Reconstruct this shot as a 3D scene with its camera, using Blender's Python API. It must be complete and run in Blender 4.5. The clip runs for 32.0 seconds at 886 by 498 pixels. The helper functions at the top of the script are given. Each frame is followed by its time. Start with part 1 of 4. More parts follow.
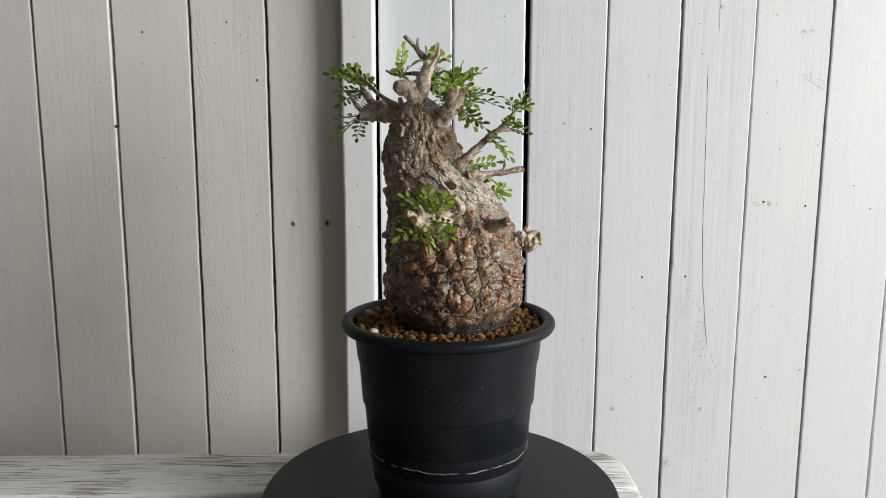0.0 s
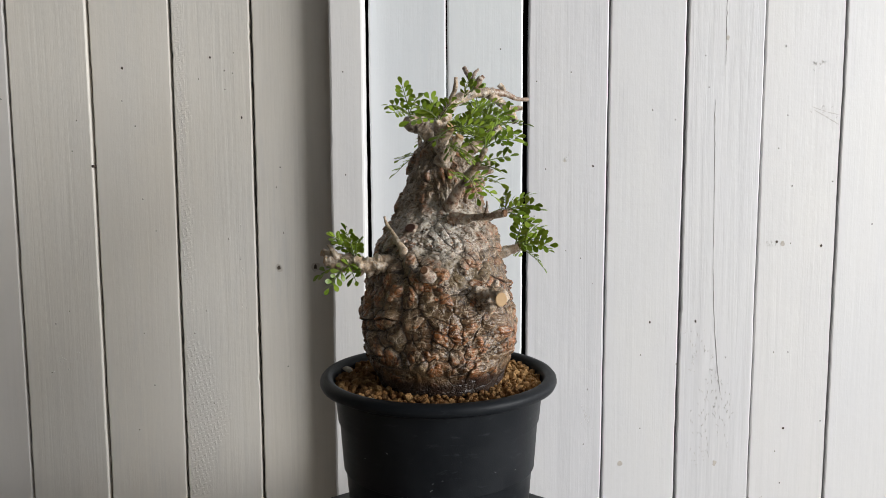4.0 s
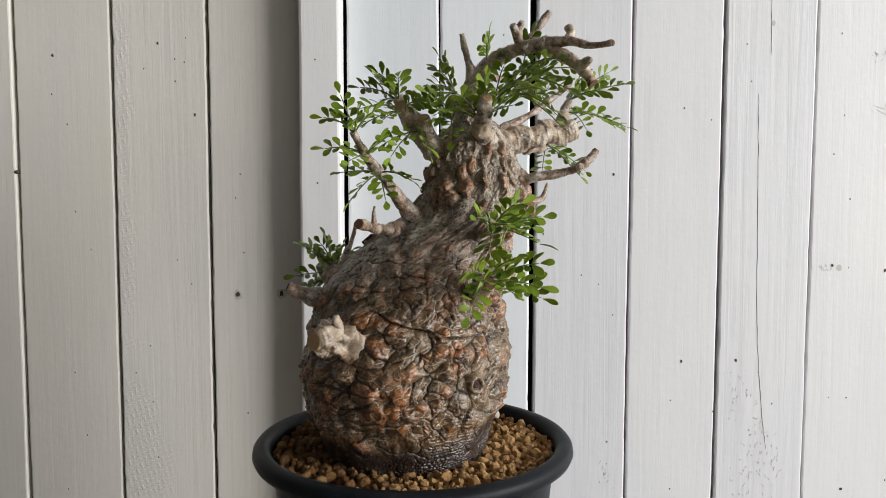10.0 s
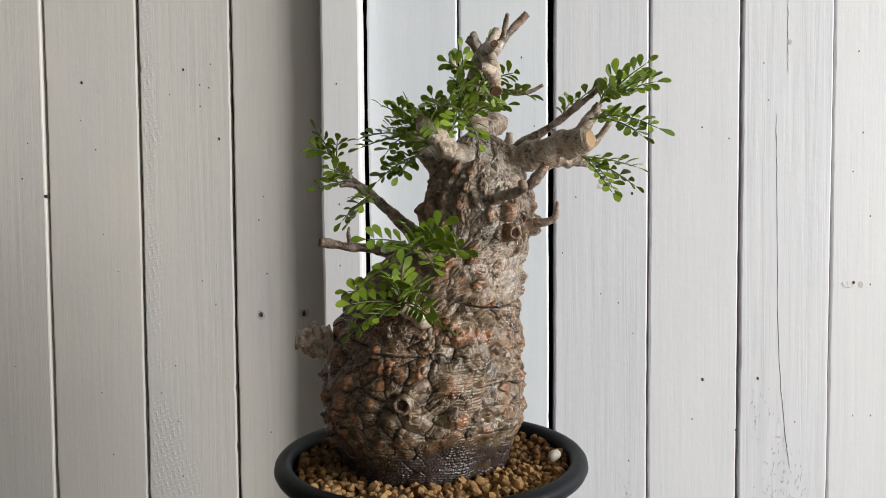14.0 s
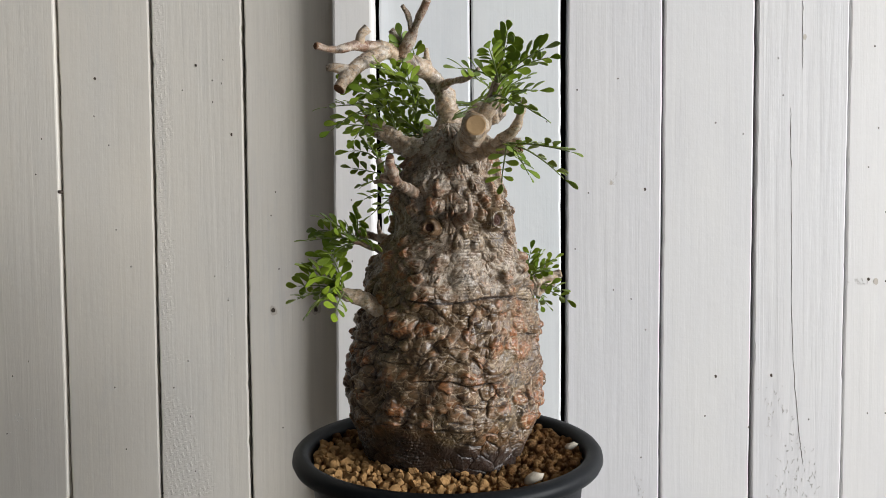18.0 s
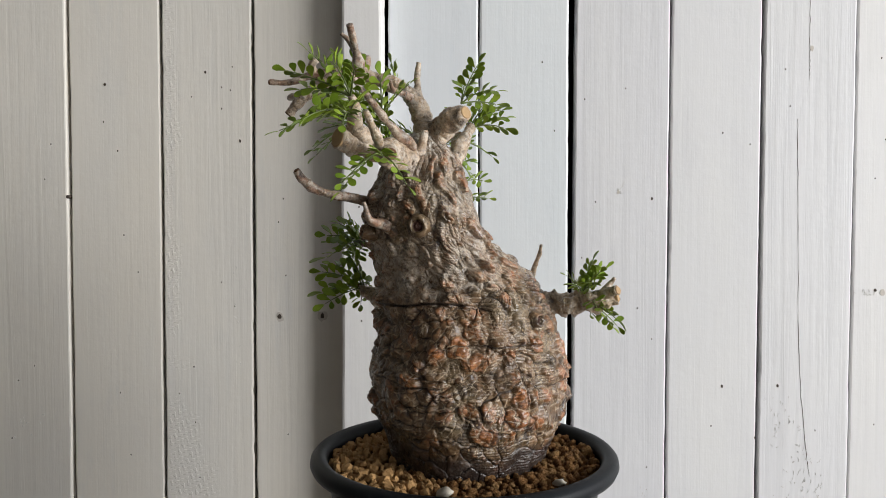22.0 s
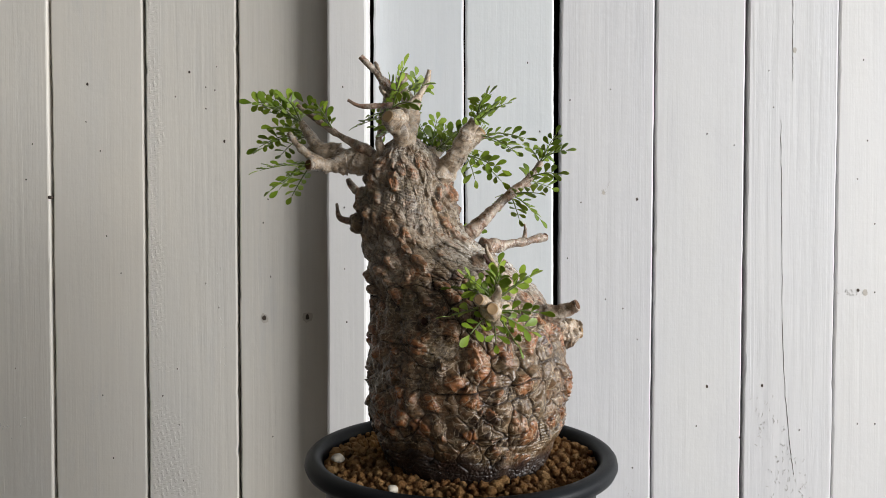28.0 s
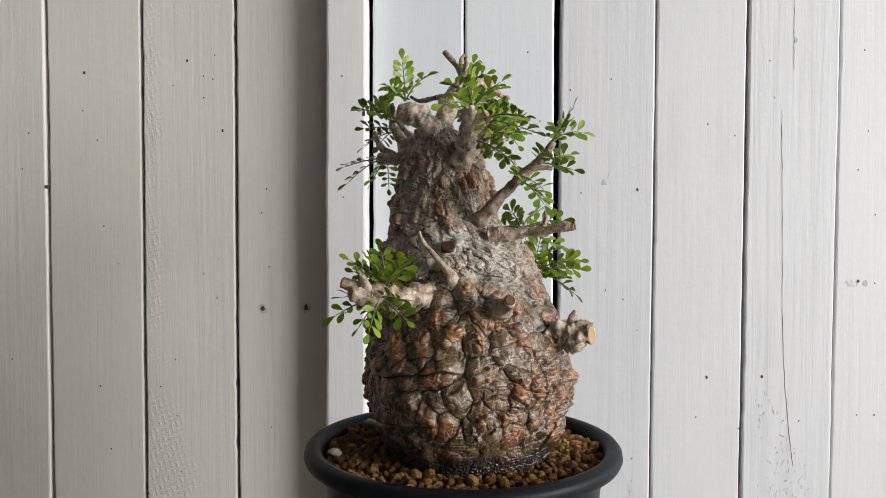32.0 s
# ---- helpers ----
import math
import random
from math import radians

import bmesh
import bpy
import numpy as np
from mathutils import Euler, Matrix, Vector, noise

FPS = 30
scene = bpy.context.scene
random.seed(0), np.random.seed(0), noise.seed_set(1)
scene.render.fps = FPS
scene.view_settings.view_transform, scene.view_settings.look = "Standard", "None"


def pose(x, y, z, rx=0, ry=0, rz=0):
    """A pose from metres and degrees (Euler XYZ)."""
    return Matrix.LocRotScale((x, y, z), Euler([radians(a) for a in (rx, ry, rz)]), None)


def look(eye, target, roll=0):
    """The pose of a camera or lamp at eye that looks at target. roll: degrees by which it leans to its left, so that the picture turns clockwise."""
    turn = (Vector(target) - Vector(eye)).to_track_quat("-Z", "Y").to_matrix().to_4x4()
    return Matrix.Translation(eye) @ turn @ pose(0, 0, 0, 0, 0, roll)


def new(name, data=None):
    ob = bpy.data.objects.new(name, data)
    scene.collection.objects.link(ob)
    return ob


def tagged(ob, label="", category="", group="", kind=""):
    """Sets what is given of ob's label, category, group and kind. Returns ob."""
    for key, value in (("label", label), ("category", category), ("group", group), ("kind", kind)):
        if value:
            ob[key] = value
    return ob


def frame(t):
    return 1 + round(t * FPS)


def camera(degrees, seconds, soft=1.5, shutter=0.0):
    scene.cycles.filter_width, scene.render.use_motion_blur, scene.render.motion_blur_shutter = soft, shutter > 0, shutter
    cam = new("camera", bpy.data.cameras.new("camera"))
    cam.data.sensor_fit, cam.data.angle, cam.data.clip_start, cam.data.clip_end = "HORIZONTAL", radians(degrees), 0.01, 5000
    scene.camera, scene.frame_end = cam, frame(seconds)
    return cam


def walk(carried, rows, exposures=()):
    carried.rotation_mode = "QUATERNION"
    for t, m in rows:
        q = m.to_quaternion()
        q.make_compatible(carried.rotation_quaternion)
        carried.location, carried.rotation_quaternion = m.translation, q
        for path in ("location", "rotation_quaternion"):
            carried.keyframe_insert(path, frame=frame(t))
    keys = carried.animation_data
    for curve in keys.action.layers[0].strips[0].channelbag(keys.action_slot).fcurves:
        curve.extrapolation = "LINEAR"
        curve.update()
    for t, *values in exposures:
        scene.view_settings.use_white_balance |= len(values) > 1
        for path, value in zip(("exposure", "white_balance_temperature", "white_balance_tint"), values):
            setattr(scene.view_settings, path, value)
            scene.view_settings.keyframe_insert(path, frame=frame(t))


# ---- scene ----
cam = camera(59.7, 32.0, soft=0.6)

PATH = [
    (0.00, (0.0128, -0.6349, 0.7299), (-0.0043, 0.3537, 0.5764), -0.02),
    (0.50, (0.0155, -0.6375, 0.7298), (-0.0033, 0.3515, 0.5780), -0.03),
    (1.00, (0.0168, -0.6395, 0.7297), (-0.0020, 0.3496, 0.5791), -0.13),
    (1.50, (0.0164, -0.6401, 0.7297), (-0.0026, 0.3491, 0.5799), -0.12),
    (2.00, (0.0157, -0.6387, 0.7299), (0.0009, 0.3508, 0.5815), -0.22),
    (2.50, (0.0174, -0.6347, 0.7301), (0.0064, 0.3553, 0.5853), -0.09),
    (3.00, (0.0191, -0.6241, 0.7303), (0.0077, 0.3668, 0.5921), -0.10),
    (3.50, (0.0196, -0.6060, 0.7306), (0.0062, 0.3868, 0.6071), -0.15),
    (4.00, (0.0187, -0.5811, 0.7290), (0.0008, 0.4135, 0.6246), -0.36),
    (4.50, (0.0171, -0.5512, 0.7296), (-0.0033, 0.4453, 0.6460), -0.52),
    (6.50, (0.0182, -0.4327, 0.7183), (-0.0122, 0.5648, 0.6541), -0.38),
    (7.00, (0.0201, -0.4319, 0.7157), (-0.0060, 0.5650, 0.6421), -0.31),
    (7.50, (0.0208, -0.4289, 0.7140), (0.0027, 0.5682, 0.6400), -0.30),
    (8.00, (0.0203, -0.4302, 0.7127), (0.0035, 0.5668, 0.6379), -0.24),
    (8.50, (0.0188, -0.4319, 0.7121), (0.0032, 0.5652, 0.6379), -0.19),
    (9.00, (0.0178, -0.4330, 0.7118), (0.0043, 0.5643, 0.6392), -0.11),
    (9.50, (0.0173, -0.4358, 0.7117), (0.0070, 0.5616, 0.6414), -0.09),
    (10.00, (0.0169, -0.4351, 0.7117), (0.0091, 0.5623, 0.6404), -0.08),
    (10.50, (0.0168, -0.4352, 0.7119), (0.0092, 0.5625, 0.6440), -0.14),
    (11.00, (0.0166, -0.4369, 0.7119), (0.0080, 0.5609, 0.6472), -0.19),
    (11.50, (0.0167, -0.4377, 0.7118), (0.0061, 0.5605, 0.6517), -0.25),
    (12.00, (0.0171, -0.4400, 0.7116), (0.0045, 0.5583, 0.6552), -0.37),
    (12.50, (0.0171, -0.4418, 0.7117), (-0.0005, 0.5567, 0.6591), -0.48),
    (13.00, (0.0167, -0.4406, 0.7118), (-0.0059, 0.5579, 0.6616), -0.53),
    (13.50, (0.0157, -0.4405, 0.7121), (-0.0124, 0.5579, 0.6620), -0.57),
    (14.00, (0.0151, -0.4429, 0.7125), (-0.0161, 0.5556, 0.6665), -0.56),
    (14.50, (0.0147, -0.4441, 0.7130), (-0.0178, 0.5543, 0.6673), -0.53),
    (16.50, (0.0099, -0.4411, 0.7083), (-0.0205, 0.5573, 0.6616), -0.35),
    (17.00, (0.0101, -0.4410, 0.7089), (-0.0273, 0.5570, 0.6597), -0.45),
    (17.50, (0.0105, -0.4402, 0.7096), (-0.0284, 0.5578, 0.6595), -0.52),
    (18.00, (0.0113, -0.4420, 0.7099), (-0.0305, 0.5559, 0.6620), -0.50),
    (18.50, (0.0108, -0.4432, 0.7100), (-0.0333, 0.5548, 0.6649), -0.45),
    (19.00, (0.0096, -0.4428, 0.7098), (-0.0332, 0.5554, 0.6665), -0.32),
    (19.50, (0.0082, -0.4426, 0.7093), (-0.0322, 0.5558, 0.6694), -0.20),
    (20.00, (0.0067, -0.4413, 0.7087), (-0.0331, 0.5572, 0.6708), -0.08),
    (20.50, (0.0056, -0.4397, 0.7084), (-0.0361, 0.5587, 0.6692), 0.01),
    (21.00, (0.0051, -0.4418, 0.7084), (-0.0385, 0.5565, 0.6701), 0.07),
    (21.50, (0.0053, -0.4437, 0.7084), (-0.0391, 0.5546, 0.6724), 0.01),
    (22.00, (0.0061, -0.4437, 0.7080), (-0.0376, 0.5547, 0.6727), -0.05),
    (22.50, (0.0070, -0.4436, 0.7076), (-0.0376, 0.5548, 0.6737), -0.11),
    (23.00, (0.0075, -0.4429, 0.7071), (-0.0354, 0.5557, 0.6743), -0.19),
    (23.50, (0.0076, -0.4410, 0.7064), (-0.0336, 0.5577, 0.6744), -0.18),
    (24.00, (0.0083, -0.4392, 0.7054), (-0.0314, 0.5594, 0.6731), -0.17),
    (24.50, (0.0092, -0.4396, 0.7050), (-0.0281, 0.5593, 0.6739), -0.20),
    (25.00, (0.0099, -0.4406, 0.7051), (-0.0250, 0.5583, 0.6752), -0.18),
    (25.50, (0.0105, -0.4393, 0.7057), (-0.0233, 0.5596, 0.6763), -0.16),
    (27.50, (0.0067, -0.4427, 0.7048), (-0.0220, 0.5564, 0.6760), -0.01),
    (28.00, (0.0072, -0.4421, 0.7036), (-0.0195, 0.5571, 0.6749), -0.06),
    (28.50, (0.0073, -0.4404, 0.7027), (-0.0196, 0.5588, 0.6724), -0.13),
    (29.00, (0.0071, -0.4402, 0.7020), (-0.0195, 0.5589, 0.6703), -0.15),
    (29.50, (0.0068, -0.4392, 0.7012), (-0.0192, 0.5599, 0.6680), -0.17),
    (30.00, (0.0068, -0.4388, 0.7007), (-0.0192, 0.5603, 0.6664), -0.15),
    (30.50, (0.0069, -0.4406, 0.7005), (-0.0180, 0.5585, 0.6672), -0.15),
    (31.00, (0.0065, -0.4417, 0.7003), (-0.0165, 0.5575, 0.6664), -0.11),
    (31.50, (0.0056, -0.4413, 0.7000), (-0.0184, 0.5578, 0.6656), -0.06),
    (32.00, (0.0041, -0.4391, 0.6996), (-0.0179, 0.5600, 0.6636), 0.03),
]
walk(cam, [(t, look(eye, target, roll)) for t, eye, target, roll in PATH])

# ---- light ----
world = bpy.data.worlds.new("world")
scene.world = world
world.use_nodes = True
wn = world.node_tree.nodes
sky = wn.new("ShaderNodeTexSky")
sky.sky_type, sky.sun_disc = "NISHITA", False
sky.sun_elevation, sky.sun_rotation = radians(50), radians(160)
world.node_tree.links.new(sky.outputs[0], wn["Background"].inputs[0])
wn["Background"].inputs[1].default_value = 0.08

# skylight that enters through the window on the right
lamp = new("window_skylight", bpy.data.lights.new("window_skylight", "AREA"))
lamp.data.shape, lamp.data.size, lamp.data.size_y = "RECTANGLE", 1.9, 1.35
lamp.data.energy, lamp.data.color = 158, (0.975, 0.98, 0.985)
lamp.matrix_world = look((2.70, -1.22, 1.14), (0.1, -0.40, 0.80))
# weak fill lamp added behind the camera; no such source is known
lamp = new("front_fill", bpy.data.lights.new("front_fill", "AREA"))
lamp.data.shape, lamp.data.size, lamp.data.size_y = "RECTANGLE", 1.7, 1.3
lamp.data.energy, lamp.data.color = 5, (0.985, 0.98, 0.975)
lamp.matrix_world = look((1.55, -2.58, 1.30), (0.0, 0.0, 0.75))

# ---- materials ----


def material(name, rough=0.6, spec=0.5):
    m = bpy.data.materials.new(name)
    m.use_nodes = True
    nt = m.node_tree
    b = nt.nodes["Principled BSDF"]
    b.inputs["Roughness"].default_value = rough
    b.inputs["Specular IOR Level"].default_value = spec
    return m, nt, b


class Graph:
    """Short ways to add nodes to one material."""

    def __init__(self, nt):
        self.nt = nt
        self.coord = nt.nodes.new("ShaderNodeTexCoord").outputs["Object"]

    def link(self, a, b):
        self.nt.links.new(a, b)

    def scaled(self, sx, sy, sz, shift=None):
        n = self.nt.nodes.new("ShaderNodeMapping")
        n.inputs["Scale"].default_value = (sx, sy, sz)
        self.link(self.coord, n.inputs["Vector"])
        if shift:
            self.link(shift, n.inputs["Location"])
        return n.outputs[0]

    def noise(self, vec, scale, detail=4.0, rough=0.55, distort=0.0):
        n = self.nt.nodes.new("ShaderNodeTexNoise")
        n.inputs["Scale"].default_value, n.inputs["Detail"].default_value = scale, detail
        n.inputs["Roughness"].default_value, n.inputs["Distortion"].default_value = rough, distort
        self.link(vec, n.inputs["Vector"])
        return n.outputs["Fac"]

    def voronoi(self, vec, scale, feature="F1", rand=1.0):
        n = self.nt.nodes.new("ShaderNodeTexVoronoi")
        n.feature = feature
        n.inputs["Scale"].default_value, n.inputs["Randomness"].default_value = scale, rand
        self.link(vec, n.inputs["Vector"])
        return n.outputs["Distance"]

    def ramp(self, fac, *stops):
        n = self.nt.nodes.new("ShaderNodeValToRGB")
        e = n.color_ramp.elements
        while len(e) < len(stops):
            e.new(0.5)
        for k, (p, c) in zip(e, stops):
            k.position = p
            k.color = (*c, 1) if isinstance(c, tuple) else (c, c, c, 1)
        self.link(fac, n.inputs[0])
        return n.outputs[0]

    def mix(self, fac, a, b, mode="MIX"):
        n = self.nt.nodes.new("ShaderNodeMix")
        n.data_type, n.blend_type = "RGBA", mode
        for key, v in ((0, fac), (6, a), (7, b)):
            if isinstance(v, (int, float)):
                n.inputs[key].default_value = v
            elif isinstance(v, tuple):
                n.inputs[key].default_value = (*v, 1)
            else:
                self.link(v, n.inputs[key])
        return n.outputs[2]

    def math(self, op, a, b=0.0):
        n = self.nt.nodes.new("ShaderNodeMath")
        n.operation = op
        for key, v in enumerate((a, b)):
            if isinstance(v, (int, float)):
                n.inputs[key].default_value = v
            else:
                self.link(v, n.inputs[key])
        return n.outputs[0]

    def random(self):
        return self.nt.nodes.new("ShaderNodeObjectInfo").outputs["Random"]

    def bump(self, height, strength, distance, bsdf):
        n = self.nt.nodes.new("ShaderNodeBump")
        n.inputs["Strength"].default_value, n.inputs["Distance"].default_value = strength, distance
        self.link(height, n.inputs["Height"])
        self.link(n.outputs[0], bsdf.inputs["Normal"])


def painted_wood(name, base, tint, emboss=0.0, wear=0.3, thin_tint=(0.50, 0.51, 0.53)):
    """Brushed paint over upright softwood grain: faint streaks, thin bluish places, dents and fine relief."""
    m, nt, b = material(name, 0.46, 0.35)
    g = Graph(nt)
    r = g.random()
    off = nt.nodes.new("ShaderNodeCombineXYZ")
    g.link(g.math("MULTIPLY", r, 37.0), off.inputs[0])
    g.link(g.math("MULTIPLY", r, 19.0), off.inputs[2])
    streak = g.noise(g.scaled(240, 60, 7, off.outputs[0]), 1.0, 5, 0.62, 0.4)
    grain = g.noise(g.scaled(75, 20, 1.6, off.outputs[0]), 1.0, 6, 0.62, 1.4)
    cloud = g.noise(g.scaled(11, 9, 4, off.outputs[0]), 1.0, 4, 0.6)
    lumps = g.noise(g.scaled(60, 60, 45, off.outputs[0]), 1.0, 4, 0.6)
    ridges = g.noise(g.scaled(30, 20, 420, off.outputs[0]), 1.0, 2, 0.5, 0.6)
    # how much of the grain shows differs from board to board
    grained = g.ramp(g.math("FRACT", g.math("MULTIPLY", r, 7.31)), (0.25, 0.25), (0.85, 1.0))
    col = g.mix(g.ramp(cloud, (0.34, 0.0), (0.66, 1.0)), base, tint)
    thin = g.ramp(g.math("MULTIPLY", streak, grain), (0.16, 1.0), (0.27, 0.0))
    col = g.mix(g.math("MULTIPLY", g.math("MULTIPLY", thin, grained), wear), col, tuple(0.62 * c for c in tint))
    patch = g.ramp(g.noise(g.scaled(20, 9, 5.5, off.outputs[0]), 1.0, 4, 0.62, 0.5), (0.55, 0.0), (0.72, 1.0))
    patch = g.math("MULTIPLY", patch, g.ramp(streak, (0.36, 1.0), (0.62, 0.15)))
    col = g.mix(g.math("MULTIPLY", patch, 0.36), col, thin_tint)
    tone = g.ramp(r, (0.0, (0.93, 0.93, 0.945)), (0.5, (0.98, 0.98, 0.975)), (1.0, (1.0, 0.985, 0.96)))
    col = g.mix(1.0, col, tone, "MULTIPLY")
    g.link(col, b.inputs["Base Color"])
    h = g.math("ADD", g.math("MULTIPLY", streak, 0.28), g.math("MULTIPLY", g.math("MULTIPLY", grain, grained), 0.7))
    h = g.math("ADD", h, g.math("ADD", g.math("MULTIPLY", lumps, 0.45), g.math("MULTIPLY", ridges, 0.035)))
    if emboss:
        # a net pressed into the wet paint along one side of the board, in places over its whole width
        sep = nt.nodes.new("ShaderNodeSeparateXYZ")
        g.link(g.coord, sep.inputs[0])
        wob = g.math("MULTIPLY", g.math("SUBTRACT", g.noise(g.coord, 45, 2), 0.5), 0.0016)
        px, pz = g.math("ADD", sep.outputs[0], wob), g.math("ADD", sep.outputs[2], wob)
        waves = None
        for cx, cz in ((1100.0, 300.0), (-350.0, 1080.0), (750.0, -1380.0)):
            w = g.math("COSINE", g.math("ADD", g.math("MULTIPLY", px, cx), g.math("MULTIPLY", pz, cz)))
            waves = w if waves is None else g.math("ADD", waves, w)
        side = g.math("MULTIPLY", g.math("ADD", sep.outputs[0], 0.3080), 11.0)
        where = g.math("SUBTRACT", g.math("MULTIPLY", g.noise(g.scaled(10, 5, 7), 1.0, 4, 0.6), 1.5), g.math("ADD", side, 0.42))
        where = g.ramp(where, (0.0, 0.0), (0.2, 1.0))
        h = g.math("ADD", h, g.math("MULTIPLY", g.math("MULTIPLY", g.ramp(waves, (0.2, 0.0), (1.0, 1.0)), where), emboss))
    g.bump(h, 0.55, 0.0010, b)
    return m


def plain(name, col, rough=0.6, spec=0.4, scale=60.0, vary=0.15, relief=0.0004):
    m, nt, b = material(name, rough, spec)
    g = Graph(nt)
    n = g.noise(g.coord, scale, 5)
    n2 = g.noise(g.coord, scale * 0.13, 3)
    lo, hi = tuple(c * (1 - vary) for c in col), tuple(min(1, c * (1 + vary)) for c in col)
    g.link(g.mix(g.math("MULTIPLY", g.math("ADD", n, n2), 0.5), lo, hi), b.inputs["Base Color"])
    g.link(g.ramp(n2, (0.3, rough * 0.85), (0.7, min(1, rough * 1.12))), b.inputs["Roughness"])
    g.bump(n, 0.35, relief, b)
    return m


CREAM = painted_wood("cream_paint", (0.690, 0.652, 0.590), (0.665, 0.640, 0.598), 0.0, 0.10)
NETTED = painted_wood("net_marked_cream_paint", (0.690, 0.652, 0.590), (0.665, 0.640, 0.598), 0.42, 0.10)
WHITE = painted_wood("white_paint", (0.692, 0.682, 0.672), (0.668, 0.662, 0.666), 0.0, 0.20, (0.56, 0.55, 0.565))
COOL = painted_wood("cool_white_paint", (0.69, 0.715, 0.722), (0.725, 0.738, 0.738), 0.0, 0.2, (0.58, 0.66, 0.70))
BACKING = plain("dark_backing", (0.018, 0.014, 0.012), 0.9, 0.1)
DENT = plain("grey_dent", (0.50, 0.475, 0.45), 0.8, 0.2, 400, 0.3)
HOLE = plain("hole_dark", (0.075, 0.06, 0.05), 0.9, 0.1)
KNOT = plain("knot_stain", (0.50, 0.46, 0.41), 0.7, 0.2, 300, 0.35)
PLASTER = plain("plaster", (0.13, 0.127, 0.122), 0.85, 0.2, 20, 0.05)
BOARDS = plain("floor_wood", (0.19, 0.165, 0.14), 0.6, 0.3, 25, 0.25)
SEAT = plain("bare_seat_wood", (0.26, 0.19, 0.13), 0.7, 0.2, 40, 0.25)
FRAMEPAINT = plain("frame_paint", (0.7, 0.69, 0.67), 0.5)


def whitewash():
    """Worn white paint over open grain that runs along x."""
    m, nt, b = material("whitewashed_wood", 0.65, 0.3)
    g = Graph(nt)
    lines = g.noise(g.scaled(16, 760, 420), 1.0, 6, 0.62, 0.9)
    patch = g.noise(g.scaled(10, 22, 22), 1.0, 4, 0.6)
    worn = g.ramp(g.math("ADD", g.math("MULTIPLY", lines, 0.72), g.math("MULTIPLY", patch, 0.42)), (0.500, 1.0), (0.540, 0.0))
    wood = g.mix(g.noise(g.scaled(14, 160, 160), 1.0, 3), (0.12, 0.10, 0.08), (0.40, 0.37, 0.32))
    paint = g.mix(patch, (0.80, 0.78, 0.74), (0.88, 0.87, 0.85))
    g.link(g.mix(worn, paint, wood), b.inputs["Base Color"])
    g.bump(lines, 0.9, 0.0012, b)
    return m


def black_plastic(name, rough, scuff, spec=0.12, dusty=0.3):
    m, nt, b = material(name, rough, spec)
    g = Graph(nt)
    n = g.noise(g.coord, 900, 3)
    s = g.ramp(g.noise(g.scaled(60, 60, 240), 1.0, 6, 0.7), (0.60, 0.0), (0.74, 1.0))
    dust = g.ramp(g.noise(g.coord, 24, 4), (0.4, 0.0), (0.75, 1.0))
    col = g.mix(g.math("MULTIPLY", s, scuff), (0.0070, 0.0085, 0.0105), (0.07, 0.08, 0.085))
    g.link(g.mix(g.math("MULTIPLY", dust, dusty), col, (0.030, 0.032, 0.036)), b.inputs["Base Color"])
    g.link(g.ramp(dust, (0.0, rough), (1.0, rough + 0.14)), b.inputs["Roughness"])
    g.bump(n, 0.25, 0.0003, b)
    return m


WASH = whitewash()
POT = black_plastic("pot_plastic", 0.42, 0.25)
DISC = black_plastic("turntable_plastic", 0.50, 0.12, 0.30, 0.8)
SCUFF = plain("plastic_scuff", (0.13, 0.14, 0.14), 0.8, 0.2)
LIME = plain("lime_crust", (0.42, 0.41, 0.39), 0.9, 0.2, 700, 0.3)


